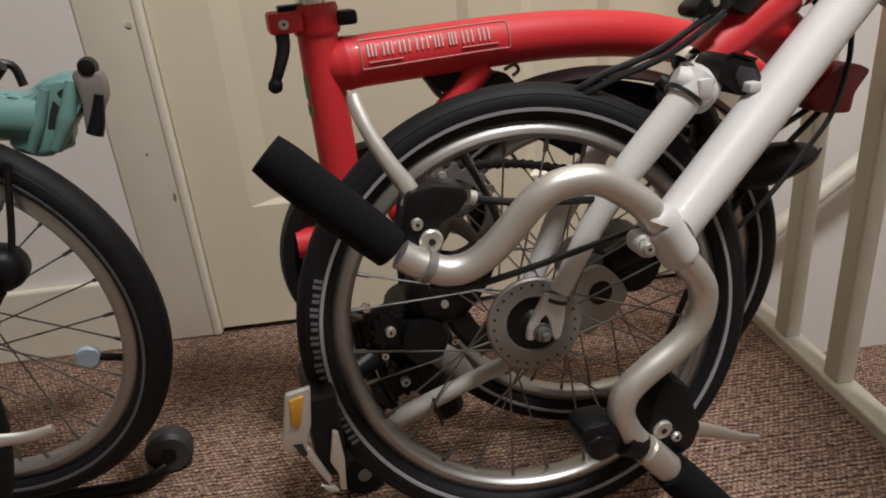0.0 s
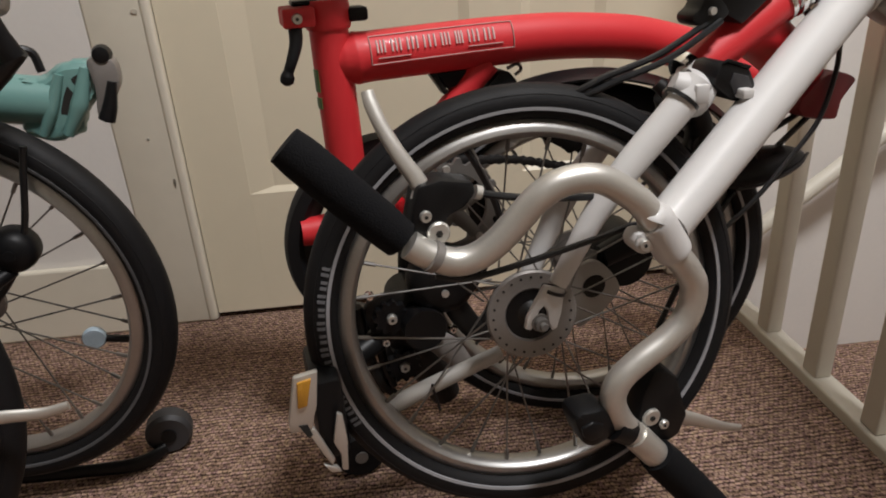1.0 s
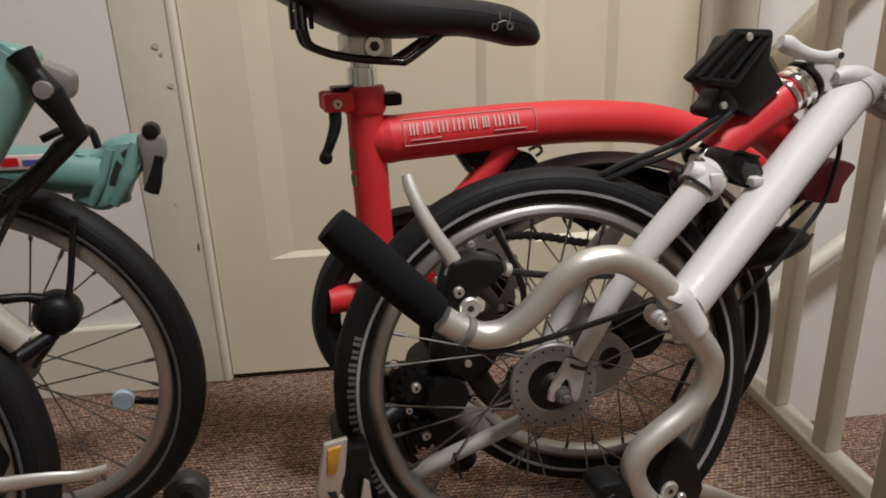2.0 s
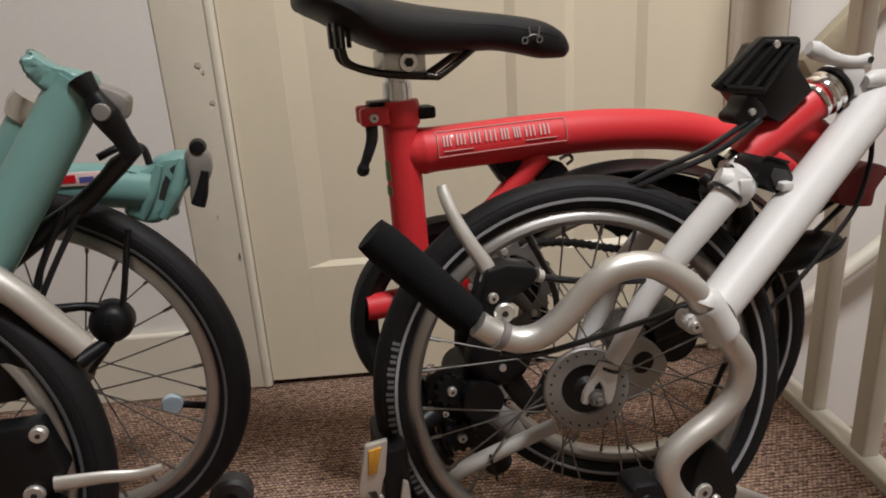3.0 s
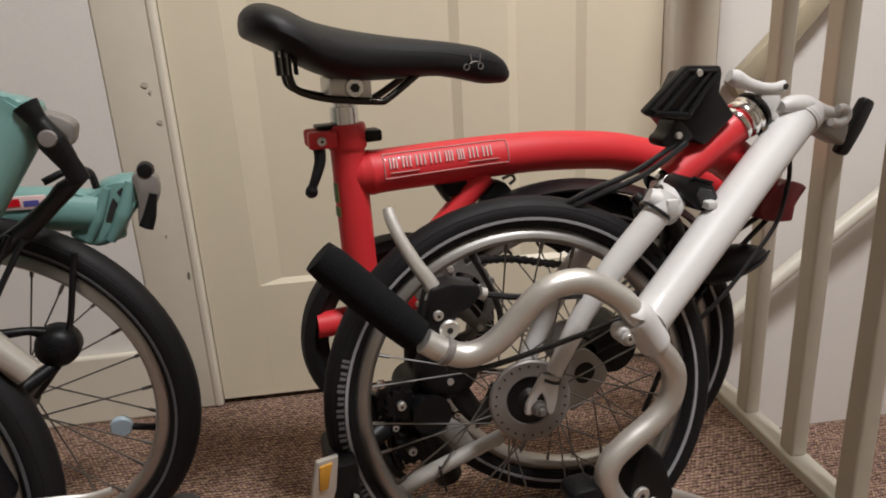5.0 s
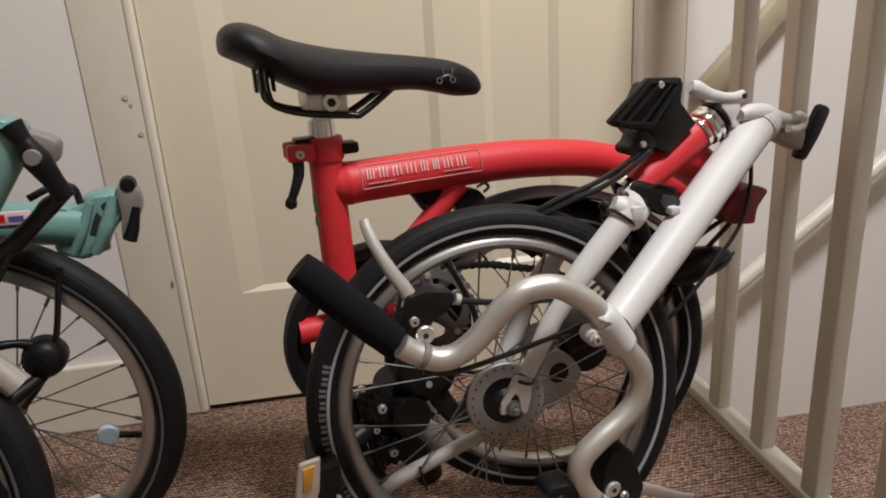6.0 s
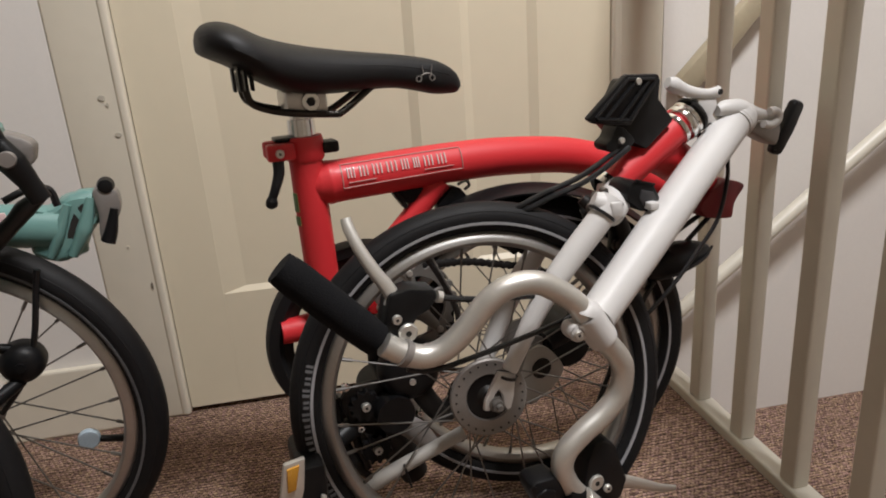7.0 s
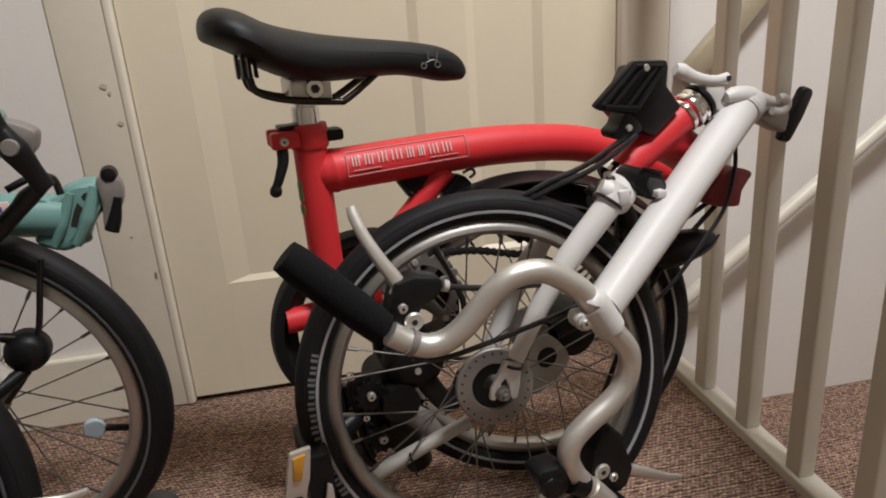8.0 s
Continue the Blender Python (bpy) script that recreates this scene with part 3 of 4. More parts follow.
    part("tensioner_guard", tube([(-0.132, 0.092, 0.200), (-0.130, 0.092, 0.150), (-0.122, 0.088, 0.118)], [0.004, 0.005, 0.004], 10), OILY, tn)
    part("tensioner_body", tube([(-0.105, 0.10, 0.165), (-0.08, 0.10, 0.125), (-0.065, 0.10, 0.085)], [0.018, 0.021, 0.016], 14), OILY, tn)
    # red tail lens
    part("tail_reflector", lathe([(0, -0.006), (0.007, -0.005), (0.0105, 0.0), (0.0105, 0.008), (0, 0.008)], (-0.093, 0.098, 0.3065), 24), REDLENS, b, "small round red reflector")
    # dark ringed guard beyond the grip
    gd = part("rear_guard", lathe([(0.113, -0.012), (0.1155, 0.0), (0.113, 0.014), (0.098, 0.016), (0.0965, -0.010), (0.102, -0.014)], (-0.090, 0.175, 0.243), 64, closed=True), RUBBER, b, "black rubber rim of the rear guard")
    part("guard_band", lathe([(0.0968, -0.008), (0.0968, 0.012), (0.086, 0.010), (0.085, -0.006)], (-0.090, 0.175, 0.243), 64, closed=True), OILY, gd)
    # roller and pedal
    rl = part("roller", lathe([(0.006, -0.014), (0.024, -0.014), (0.027, -0.010), (0.027, 0.010), (0.024, 0.014), (0.006, 0.014)], (-0.163, 0.115, 0.027), 32), RUBBER, b, "small black roller on the carpet")
    part("roller_hub", lathe([(0, -0.016), (0.007, -0.016), (0.007, 0.016), (0, 0.016)], (-0.163, 0.115, 0.027), 16), GREYALLOY, rl)
    part("roller_arm", tube([(-0.163, 0.112, 0.027), (-0.150, 0.125, 0.07), (-0.11, 0.140, 0.12), (-0.095, 0.145, 0.175)], [0.009, 0.010, 0.012, 0.013], 12), PLASTIC, b)
    pd = part("pedal", plate([(-0.2202, 0.2211), (-0.2007, 0.2232), (-0.2055, 0.1900), (-0.2082, 0.1830), (-0.2120, 0.1676), (-0.2292, 0.1704), (-0.2298, 0.1789)], -0.018, -0.012, 0.0014), BAR, b, "folded silver pedal cage with an amber reflector")
    part("pedal_reflector", plate([(-0.2182, 0.2170), (-0.2067, 0.2188), (-0.2129, 0.1942), (-0.2206, 0.1934)], -0.0205, -0.0170, 0.0008), AMBER, pd, "amber reflector")
    # flat near-black plate paints the shade within the slot
    part("slot", plate([(-0.2222, 0.1760), (-0.2150, 0.1752), (-0.2122, 0.1640), (-0.2160, 0.1620)], -0.0188, -0.0176, 0), HOLESHADE, pd)
    for outline in ([(-0.2170, 0.1700), (-0.2100, 0.1690), (-0.2035, 0.1500), (-0.1975, 0.1330), (-0.2000, 0.1270), (-0.2060, 0.1400)], [(-0.1904, 0.1790), (-0.1860, 0.1760), (-0.1848, 0.1500), (-0.1875, 0.1180), (-0.1925, 0.1200), (-0.1915, 0.1360), (-0.1965, 0.1500)],
                    [(-0.2075, 0.1300), (-0.1960, 0.1240), (-0.1930, 0.1180), (-0.2020, 0.1200)]):
        part("pedal_cage", plate(outline, -0.018, -0.013, 0.0012), BAR, pd)
    part("pedal_body", box((-0.208, -0.008, 0.125), (-0.182, 0.060, 0.205), 0.006), PLASTIC, pd, "black plastic pedal body")
    part("pedal_axle", tube([(-0.195, 0.05, 0.165), (-0.150, 0.08, 0.172), (-0.095, 0.10, 0.19)], [0.010, 0.012, 0.013], 12), PLASTIC, pd)
    # dark tail fairing beside the fork
    bm = bmesh.new()
    bmesh.ops.create_uvsphere(bm, u_segments=28, v_segments=16, radius=1)
    for v in bm.verts:
        v.co = Vector((v.co.x * 0.050, v.co.y * 0.028, v.co.z * (0.0195 if v.co.z > 0 else 0.0150) * (1 - 0.25 * v.co.x)))
    part("tail_lamp", turned(bm, Matrix.Translation((0.266, 0.055, 0.304)) @ Matrix.Rotation(radians(-9), 4, "Y")), PLASTIC, b, "glossy black oval lamp housing")
    part("lamp_rim", tube([(0.218, 0.026, 0.296), (0.25, 0.0255, 0.298), (0.285, 0.027, 0.309), (0.314, 0.045, 0.314)], 0.0016, 6), OILY, b)
    # brake caliper at the crown
    ca = part("brake_caliper", tube([(0.108, 0.008, 0.412), (0.118, 0.0, 0.400), (0.112, -0.006, 0.388), (0.120, -0.004, 0.372)], [0.006, 0.008, 0.007, 0.005], 12), OILY, b, "black brake caliper with steel bolts")
    for x, y, z, r in ((0.117, -0.006, 0.414, 0.006), (0.108, -0.010, 0.406, 0.0045), (0.124, -0.008, 0.420, 0.004), (0.163, 0.02, 0.350, 0.008), (0.150, 0.022, 0.318, 0.0085), (0.127, 0.022, 0.300, 0.006)):
        screw(ca, x, y, z, r, STEEL if r < 0.007 else OILY)
    part("caliper_arm", tube([(0.150, 0.026, 0.390), (0.168, 0.028, 0.365), (0.165, 0.028, 0.330), (0.148, 0.028, 0.305), (0.125, 0.028, 0.292)], [0.010, 0.012, 0.014, 0.013, 0.008], 14), PLASTIC, ca)
    part("caliper_arm", tube([(0.118, 0.015, 0.398), (0.136, 0.026, 0.380), (0.16, 0.03, 0.372)], [0.007, 0.010, 0.008], 12), PLASTIC, ca)
    part("mudguard_stub", tube([(0.030, 0.10, 0.372), (0.085, 0.10, 0.352), (0.10, 0.10, 0.335)], [0.010, 0.022, 0.012], 14, flat=0.4), PLASTIC, b)
    # silver bracket below the main tube
    part("cable_clip", plate([(-0.050, 0.4165), (-0.044, 0.4165), (-0.032, 0.398), (-0.037, 0.396)], 0.136, 0.150, 0.001), OILY, b)
    part("frame_bracket", plate([(-0.0435, 0.4165), (-0.010, 0.4165), (-0.022, 0.403), (-0.0325, 0.400)], 0.138, 0.152, 0.002), PLASTIC, b)
    part("frame_bracket", plate([(0.022, 0.413), (0.031, 0.410), (0.0395, 0.400), (0.030, 0.391), (0.004, 0.386), (0.002, 0.394)], 0.138, 0.154, 0.002), PLASTIC, b)
    part("hook", tube([(0.030, 0.143, 0.413), (0.040, 0.142, 0.4165), (0.044, 0.142, 0.411), (0.038, 0.143, 0.406)], 0.0018, 8), STEEL, b)
    # mudguard over the rear tyre
    mg = part("rear_mudguard", lathe([(0.2030, -0.024), (0.2085, 0.0), (0.2030, 0.024), (0.2010, 0.024), (0.2065, 0.0), (0.2010, -0.024)], (0.0966, 0.1124, 0.2045), 40, arc=(radians(35), radians(118)), closed=True), PLASTIC, b, "black plastic rear mudguard")
    about = Matrix.Translation((0.0966, 0.1124, 0.2045))
    mg.data.transform(about @ Matrix.Rotation(-0.28, 4, "Z") @ Matrix.Rotation(0.042, 4, "X") @ about.inverted())
    # cables
    cable(b, [(0.158, 0.012, 0.457), (0.110, 0.012, 0.434), (0.064, 0.015, 0.4205), (0.040, 0.02, 0.410), (0.01, 0.04, 0.395)], 0.0030)
    cable(b, [(0.166, 0.010, 0.456), (0.118, 0.008, 0.431), (0.072, 0.012, 0.4165), (0.048, 0.016, 0.4075), (0.03, 0.03, 0.40)], 0.0030)
    cable(b, [(-0.1073, -0.0500, 0.3032), (-0.0831, -0.0550, 0.2992), (-0.0405, -0.0580, 0.3048), (0.0101, -0.0600, 0.3135), (0.0519, -0.0600, 0.3209)], 0.0026)
    cable(b, [(-0.0672, -0.0320, 0.3562), (-0.0382, -0.0340, 0.3491), (-0.0110, -0.0360, 0.3445), (0.0182, -0.0360, 0.3406), (0.0645, -0.0300, 0.3316)], 0.0030)
    cable(b, [(-0.060, 0.04, 0.385), (-0.050, 0.032, 0.368), (-0.035, 0.030, 0.338), (-0.0245, 0.030, 0.305), (-0.026, 0.032, 0.272)], 0.0032)
    cable(b, [(0.305, 0.058, 0.352), (0.247, 0.055, 0.325), (0.205, 0.052, 0.280), (0.165, 0.050, 0.225)], 0.0030)
    cable(b, [(0.325, 0.060, 0.350), (0.277, 0.058, 0.313), (0.237, 0.056, 0.277), (0.193, 0.054, 0.215)], 0.0030)
    cable(b, [(0.3150, 0.030, 0.422), (0.3200, 0.034, 0.395), (0.3100, 0.034, 0.352), (0.270, 0.024, 0.318), (0.222, 0.012, 0.285), (0.16, 0.010, 0.24)], 0.0024)
    cable(b, [(0.141, -0.004, 0.230), (0.135, 0.0, 0.206), (0.126, 0.004, 0.176)], 0.0028)
    cable(b, [(0.2500, 0.040, 0.4750), (0.2620, 0.042, 0.4690), (0.2750, 0.042, 0.4600), (0.2850, 0.040, 0.4480)], 0.0034)
    cable(b, [(0.2380, 0.046, 0.4540), (0.2530, 0.046, 0.4510), (0.2680, 0.045, 0.4460)], 0.0022)


def red_bicycle():
    b = thing("folding_bicycle", (0.108, 0.535, 0), 0.195, "folded bicycle with red frame and white fork standing on carpet", "bicycle")
    FY = 0.145
    # main frame
    fr = part("main_tube", tube([(-0.142, FY, 0.4360), (-0.128, FY, 0.4362), (-0.117, FY, 0.4366), (-0.104, FY, 0.4370), (-0.054, FY, 0.4381), (0.013, FY, 0.4393), (0.0834, FY, 0.4382), (0.158, FY, 0.4310), (0.2055, FY, 0.4205), (0.247, FY - 0.006, 0.4070), (0.285, FY - 0.02, 0.388), (0.322, FY - 0.05, 0.370)],
                                [0.0140, 0.0205, 0.0236, 0.0226, 0.0227, 0.0226, 0.0222, 0.0216, 0.0212, 0.021, 0.021, 0.021], 24), RED, b, "arched red enamelled steel main tube")
    part("seat_tube", tube([(-0.1378, FY, 0.470), (-0.1372, FY, 0.43), (-0.1362, FY, 0.36), (-0.1355, FY, 0.325)], [0.0174, 0.0178, 0.0178, 0.0178], 24), RED, b)
    part("brace_tube", tube([(0.008, FY, 0.422), (-0.006, FY, 0.406), (-0.028, FY, 0.383), (-0.060, FY, 0.350), (-0.09, FY, 0.30)], [0.0155, 0.0132, 0.0128, 0.0128, 0.0128], 18), RED, b)
    # seat clamp
    cl = part("seat_clamp", lathe([(0.0160, 0.464), (0.0190, 0.464), (0.0202, 0.467), (0.0202, 0.484), (0.0190, 0.4885), (0.0140, 0.4885)], (-0.1375, FY, 0), 32, axis="z", closed=True), RED, b, "red clamp collar")
    part("clamp_lug", box((-0.178, FY - 0.022, 0.468), (-0.150, FY - 0.006, 0.485), 0.003), RED, cl)
    part("clamp_lug", box((-0.178, FY + 0.004, 0.468), (-0.150, FY + 0.018, 0.485), 0.003), RED, cl)
    screw(cl, -0.166, FY - 0.0235, 0.476, 0.0045)
    part("clamp_lever", tube([(-0.168, FY - 0.016, 0.468), (-0.1695, FY - 0.02, 0.456), (-0.1755, FY - 0.024, 0.442), (-0.1790, FY - 0.024, 0.4345), (-0.1806, FY - 0.024, 0.4300), (-0.1818, FY - 0.024, 0.4255), (-0.1824, FY - 0.024, 0.4228)], [0.0060, 0.0056, 0.0048, 0.0044, 0.0062, 0.0058, 0.0022], 14, flat=0.8), PLASTIC, cl, "black quick-release lever")
    part("clamp_nut", box((-0.121, FY - 0.012, 0.469), (-0.103, FY + 0.012, 0.481), 0.003), PLASTIC, cl)
    part("clamp_nut", box((-0.168, FY - 0.012, 0.4852), (-0.148, FY + 0.012, 0.4895), 0.0015), PLASTIC, cl)
    # seat post
    part("seat_post", tube([(-0.1378, FY, 0.40), (-0.1378, FY, 0.497), (-0.1378, FY, 0.502), (-0.1378, FY, 0.506)], [0.0142, 0.0142, 0.0134, 0.0110], 28), CHROME, b, "polished steel seat post")
    part("seat_post_head", tube([(-0.1378, FY, 0.505), (-0.1378, FY, 0.53)], [0.0105, 0.0105], 20), CHROME, b)
    pc = part("saddle_clamp", box((-0.1540, FY - 0.030, 0.511), (-0.1140, FY + 0.030, 0.535), 0.003), BAR, b, "silver saddle clamp block")
    part("clamp_washer", lathe([(0, -0.003), (0.0085, -0.003), (0.0095, -0.001), (0.0095, 0.002), (0, 0.002)], (-0.1310, FY - 0.0305, 0.5245), 24), CHROME, pc)
    part("clamp_bolt", lathe([(0, -0.0012), (0.0045, -0.0012), (0.0045, 0.002), (0, 0.002)], (-0.1310, FY - 0.0340, 0.5245), 6), OILY, pc)
    saddle(b, FY - 0.01)
    # decal on the tube: outline and bars
    bm = bmesh.new()

    def arc_y(z, x):
        zc = float(np.interp(x, [-0.117, -0.054, 0.013, 0.083], [0.4366, 0.4381, 0.4393, 0.4382]))
        d = min(abs(z - zc), 0.0226)
        return FY - math.sqrt(0.0229 ** 2 - d * d) - 0.0006, zc

    def strip(x0, z0, x1, z1, r, m):
        n = 10
        pts = []
        for k in range(n + 1):
            x, z = x0 + (x1 - x0) * k / n, z0 + (z1 - z0) * k / n
            zc = arc_y(0, x)[1]
            pts.append((x, arc_y(zc + z, x)[0], zc + z))
        tube(pts, r, 6, 1, bm=m)

    for q in ((-0.106, -0.0045, 0.029, -0.0035), (-0.106, 0.0188, 0.029, 0.0188), (-0.106, -0.0045, -0.106, 0.0188), (0.029, -0.0035, 0.029, 0.0188), (-0.100, 0.0005, -0.070, 0.0005), (-0.016, 0.0015, 0.018, 0.0015)):
        strip(*q, 0.00055, bm)
    part("decal_outline", bm, SILVERINK, fr, "thin silver outline on the tube")
    x = -0.101
    for w_ in (0.011, 0.012, 0.013, 0.014, 0.011, 0.010, 0.013, 0.013):
        ink = bmesh.new()
        for dx in (0.0012, w_ / 2 - 0.0010, w_ - 0.0032):
            strip(x + dx, 0.0052, x + dx, 0.0152, 0.0009, ink)
        part("decal_bar", ink, WHITEINK, fr, "plain pale bars on the tube")
        x += w_ + 0.0024
    for z0, z1 in ((0.411, 0.431), (0.396, 0.406)):
        part("sticker", lathe([(0.0172, z0), (0.0183, z0), (0.0183, z1), (0.0172, z1)], (-0.1372, FY, 0), 8, axis="z", arc=(math.pi * 0.98, math.pi * 1.17), closed=True), GREENINK, fr, "dark green sticker")
    # wheels
    fw = wheel("front_wheel", b, (-0.0101, 0.0086, 0.2267), yaw=0.145, lean=-0.146)
    rw = wheel("rear_wheel", b, (0.0966, 0.1124, 0.2045), drum=False, hub_r=0.028, letters=False, yaw=0.28, lean=0.042)
    # head tube, headset and fork
    part("head_tube", tube([(0.157, 0.03, 0.4125), (0.200, 0.03, 0.4395), (0.246, 0.03, 0.4695)], 0.0172, 24), RED, b)
    part("front_tube", tube([(0.200, 0.034, 0.443), (0.238, 0.045, 0.434), (0.282, 0.058, 0.408), (0.318, 0.066, 0.384)], [0.0185, 0.0235, 0.0232, 0.0170], 20), RED, b)
    part("hinge_end", plate(rounded([(0.292, 0.372), (0.318, 0.392), (0.332, 0.3935), (0.354, 0.3855), (0.350, 0.377), (0.3405, 0.364), (0.3390, 0.3485), (0.330, 0.347), (0.296, 0.354)], 2), 0.040, 0.100, 0.003), DARKRED, b, "dark red hinge end")
    hs = part("headset", lathe([(0.012, -0.006), (0.0188, -0.006), (0.0194, -0.004), (0.0188, -0.001), (0.0162, 0.000), (0.0162, 0.002), (0.0204, 0.003), (0.0212, 0.006), (0.0204, 0.009), (0.0178, 0.010), (0.0178, 0.011), (0.0200, 0.012), (0.0206, 0.015), (0.0190, 0.018), (0.012, 0.019)], (0, 0, 0), 40, axis="z"), CHROME, b, "chromed headset cups")
    part("headset_seal", lathe([(0.010, 0.0192), (0.0205, 0.0192), (0.0215, 0.0215), (0.0195, 0.0245), (0.010, 0.0245)], (0, 0, 0), 36, axis="z"), OILY, hs)
    for ob in (hs, hs.children[0]):
        ob.data.transform(Matrix.Translation((0.243, 0.03, 0.4665)) @ Matrix.Rotation(radians(58.5), 4, "Y"))
    lo = part("lower_headset", lathe([(0.010, -0.006), (0.0200, -0.006), (0.0212, 0.0), (0.0195, 0.006), (0.010, 0.006)], (0, 0, 0), 32, axis="z"), CHROME, b)
    lo.data.transform(Matrix.Translation((0.155, 0.03, 0.411)) @ Matrix.Rotation(radians(57.5), 4, "Y"))
    fk = part("fork_crown", tube([(0.156, 0.029, 0.4115), (0.150, 0.016, 0.4085), (0.139, -0.004, 0.404), (0.122, -0.020, 0.400)], [0.0140, 0.0148, 0.0150, 0.0135], 20), WHITE, b, "white enamelled fork crown")
    part("crown_boss", tube([(0.0960, -0.030, 0.4200), (0.1030, -0.033, 0.4160), (0.1110, -0.034, 0.4110), (0.1200, -0.031, 0.4040)], [0.0085, 0.0118, 0.0128, 0.0100], 18), WHITE, fk)
    part("crown_lip", box((0.1035, -0.050, 0.4040), (0.1165, -0.030, 0.4200), 0.003), WHITE, fk)
    part("fork_blade", tube([(0.1144, -0.0360, 0.4198), (0.0981, -0.0370, 0.4016), (0.0731, -0.0370, 0.3764), (0.0499, -0.0370, 0.3514), (0.0260, -0.0370, 0.3191), (0.0081, -0.0380, 0.2884), (-0.0023, -0.0380, 0.2701)], [0.0118, 0.0124, 0.0122, 0.0116, 0.0098, 0.0082, 0.0076], 20), WHITE, b, "white enamelled fork blade")
    part("dropout", plate([(-0.0154, 0.2729), (0.0016, 0.2660), (-0.0010, 0.2449), (-0.0045, 0.2323), (-0.0089, 0.2304), (-0.0116, 0.2380), (-0.0129, 0.2488), (-0.0162, 0.2552), (-0.0206, 0.2515), (-0.0240, 0.2422), (-0.0279, 0.2347), (-0.0326, 0.2367), (-0.0309, 0.2465), (-0.0237, 0.2596)], -0.043, -0.038, 0.0008), WHITE, b)
    part("fork_blade", tube([(0.087, 0.054, 0.3561), (0.0500, 0.054, 0.3080), (0.0260, 0.054, 0.2620), (0.0030, 0.052, 0.2160)], [0.0110, 0.0118, 0.0100, 0.0085], 18), WHITE, b)
    nut = part("axle_nut", lathe([(0, -0.010), (0.003, -0.010), (0.0032, -0.006), (0.0058, -0.006), (0.0058, -0.001), (0.0078, -0.001), (0.0078, 0.001), (0, 0.001)], (-0.0201, -0.043, 0.2407), 12), WORN, b, "oily steel axle nut")
    part("cable_tie", lathe([(0.0090, -0.0014), (0.0104, -0.0014), (0.0104, 0.0014), (0.0090, 0.0014)], (0, 0, 0), 20, axis="z", closed=True), CABLE, b).data.transform(Matrix.Translation((-0.0059, -0.0375, 0.2648)) @ Matrix.Rotation(radians(20), 4, "Y"))
    part("cable_tie", lathe([(0.0128, -0.0015), (0.0143, -0.0015), (0.0143, 0.0015), (0.0128, 0.0015)], (0, 0, 0), 24, axis="z", closed=True), CABLE, b).data.transform(Matrix.Translation((0.1010, -0.0365, 0.4074)) @ Matrix.Rotation(radians(40), 4, "Y"))
    # handlepost, its hinge and knob
    hp = part("handlepost", tube([(0.3165, 0.025, 0.4665), (0.236, -0.0053, 0.4185), (0.155, -0.0377, 0.3698), (0.073, -0.070, 0.3205)], [0.0200, 0.0198, 0.0194, 0.0180], 32), WHITE, b, "thick white enamelled handlepost folded down")
    part("post_collar", tube([(0.309, 0.021, 0.4618), (0.313, 0.023, 0.4642), (0.321, 0.026, 0.4690), (0.326, 0.028, 0.4718)], [0.0206, 0.0218, 0.0218, 0.0195], 28), WHITE, b)
    part("hinge_plate", tube([(0.2840, 0.018, 0.4800), (0.2960, 0.018, 0.4810), (0.3150, 0.018, 0.4780), (0.3380, 0.016, 0.4715), (0.3580, 0.012, 0.4675)], [0.0060, 0.0095, 0.0110, 0.0070, 0.0040], 16), WHITE, b)
    part("hinge_lever", tube([(0.2190, 0.020, 0.5150), (0.2270, 0.020, 0.5120), (0.2430, 0.020, 0.5050), (0.2600, 0.020, 0.5005), (0.2740, 0.020, 0.4990), (0.2870, 0.020, 0.5000)], [0.0060, 0.0085, 0.0066, 0.0055, 0.0052, 0.0062], 16, flat=0.8), WHITE, b, "white cast hinge lever")
    # shade of the lever's hole, put on as a near-black disc
    part("hinge_hole", lathe([(0, -0.0006), (0.0030, -0.0006), (0.0030, 0.004), (0, 0.004)], (0.2850, 0.0150, 0.5000), 16), HOLESHADE, b)
    part("hinge_block", plate([(0.2560, 0.4960), (0.2840, 0.4950), (0.2870, 0.4860), (0.2800, 0.4760), (0.2930, 0.4630), (0.2690, 0.4690)], 0.018, 0.044, 0.003), WHITE, b)
    part("hinge_hook", tube([(0.3391, 0.006, 0.4612), (0.3491, 0.006, 0.4588), (0.3585, 0.006, 0.4620), (0.3600, 0.006, 0.4690), (0.3540, 0.006, 0.4740), (0.3465, 0.006, 0.4738)], 0.0044, 12), WHITE, b)
    part("hinge_nut", plate(rounded([(0.3300, 0.4560), (0.3466, 0.4440), (0.3645, 0.4350), (0.3735, 0.4340), (0.3760, 0.4560), (0.3560, 0.4620)], 3), 0.016, 0.040, 0.003), GREYALLOY, b)
    part("clamp_knob", plate([(0.4065, 0.4780), (0.4110, 0.4790), (0.4215, 0.4747), (0.4222, 0.4690), (0.4100, 0.4432), (0.3945, 0.4192), (0.3905, 0.4165), (0.3790, 0.4210), (0.3785, 0.4258), (0.3910, 0.4489)], 0.026, 0.038, 0.004), PLASTIC, b, "black plastic hinge clamp knob")
    # handlebar and clamp
    BY = -0.078
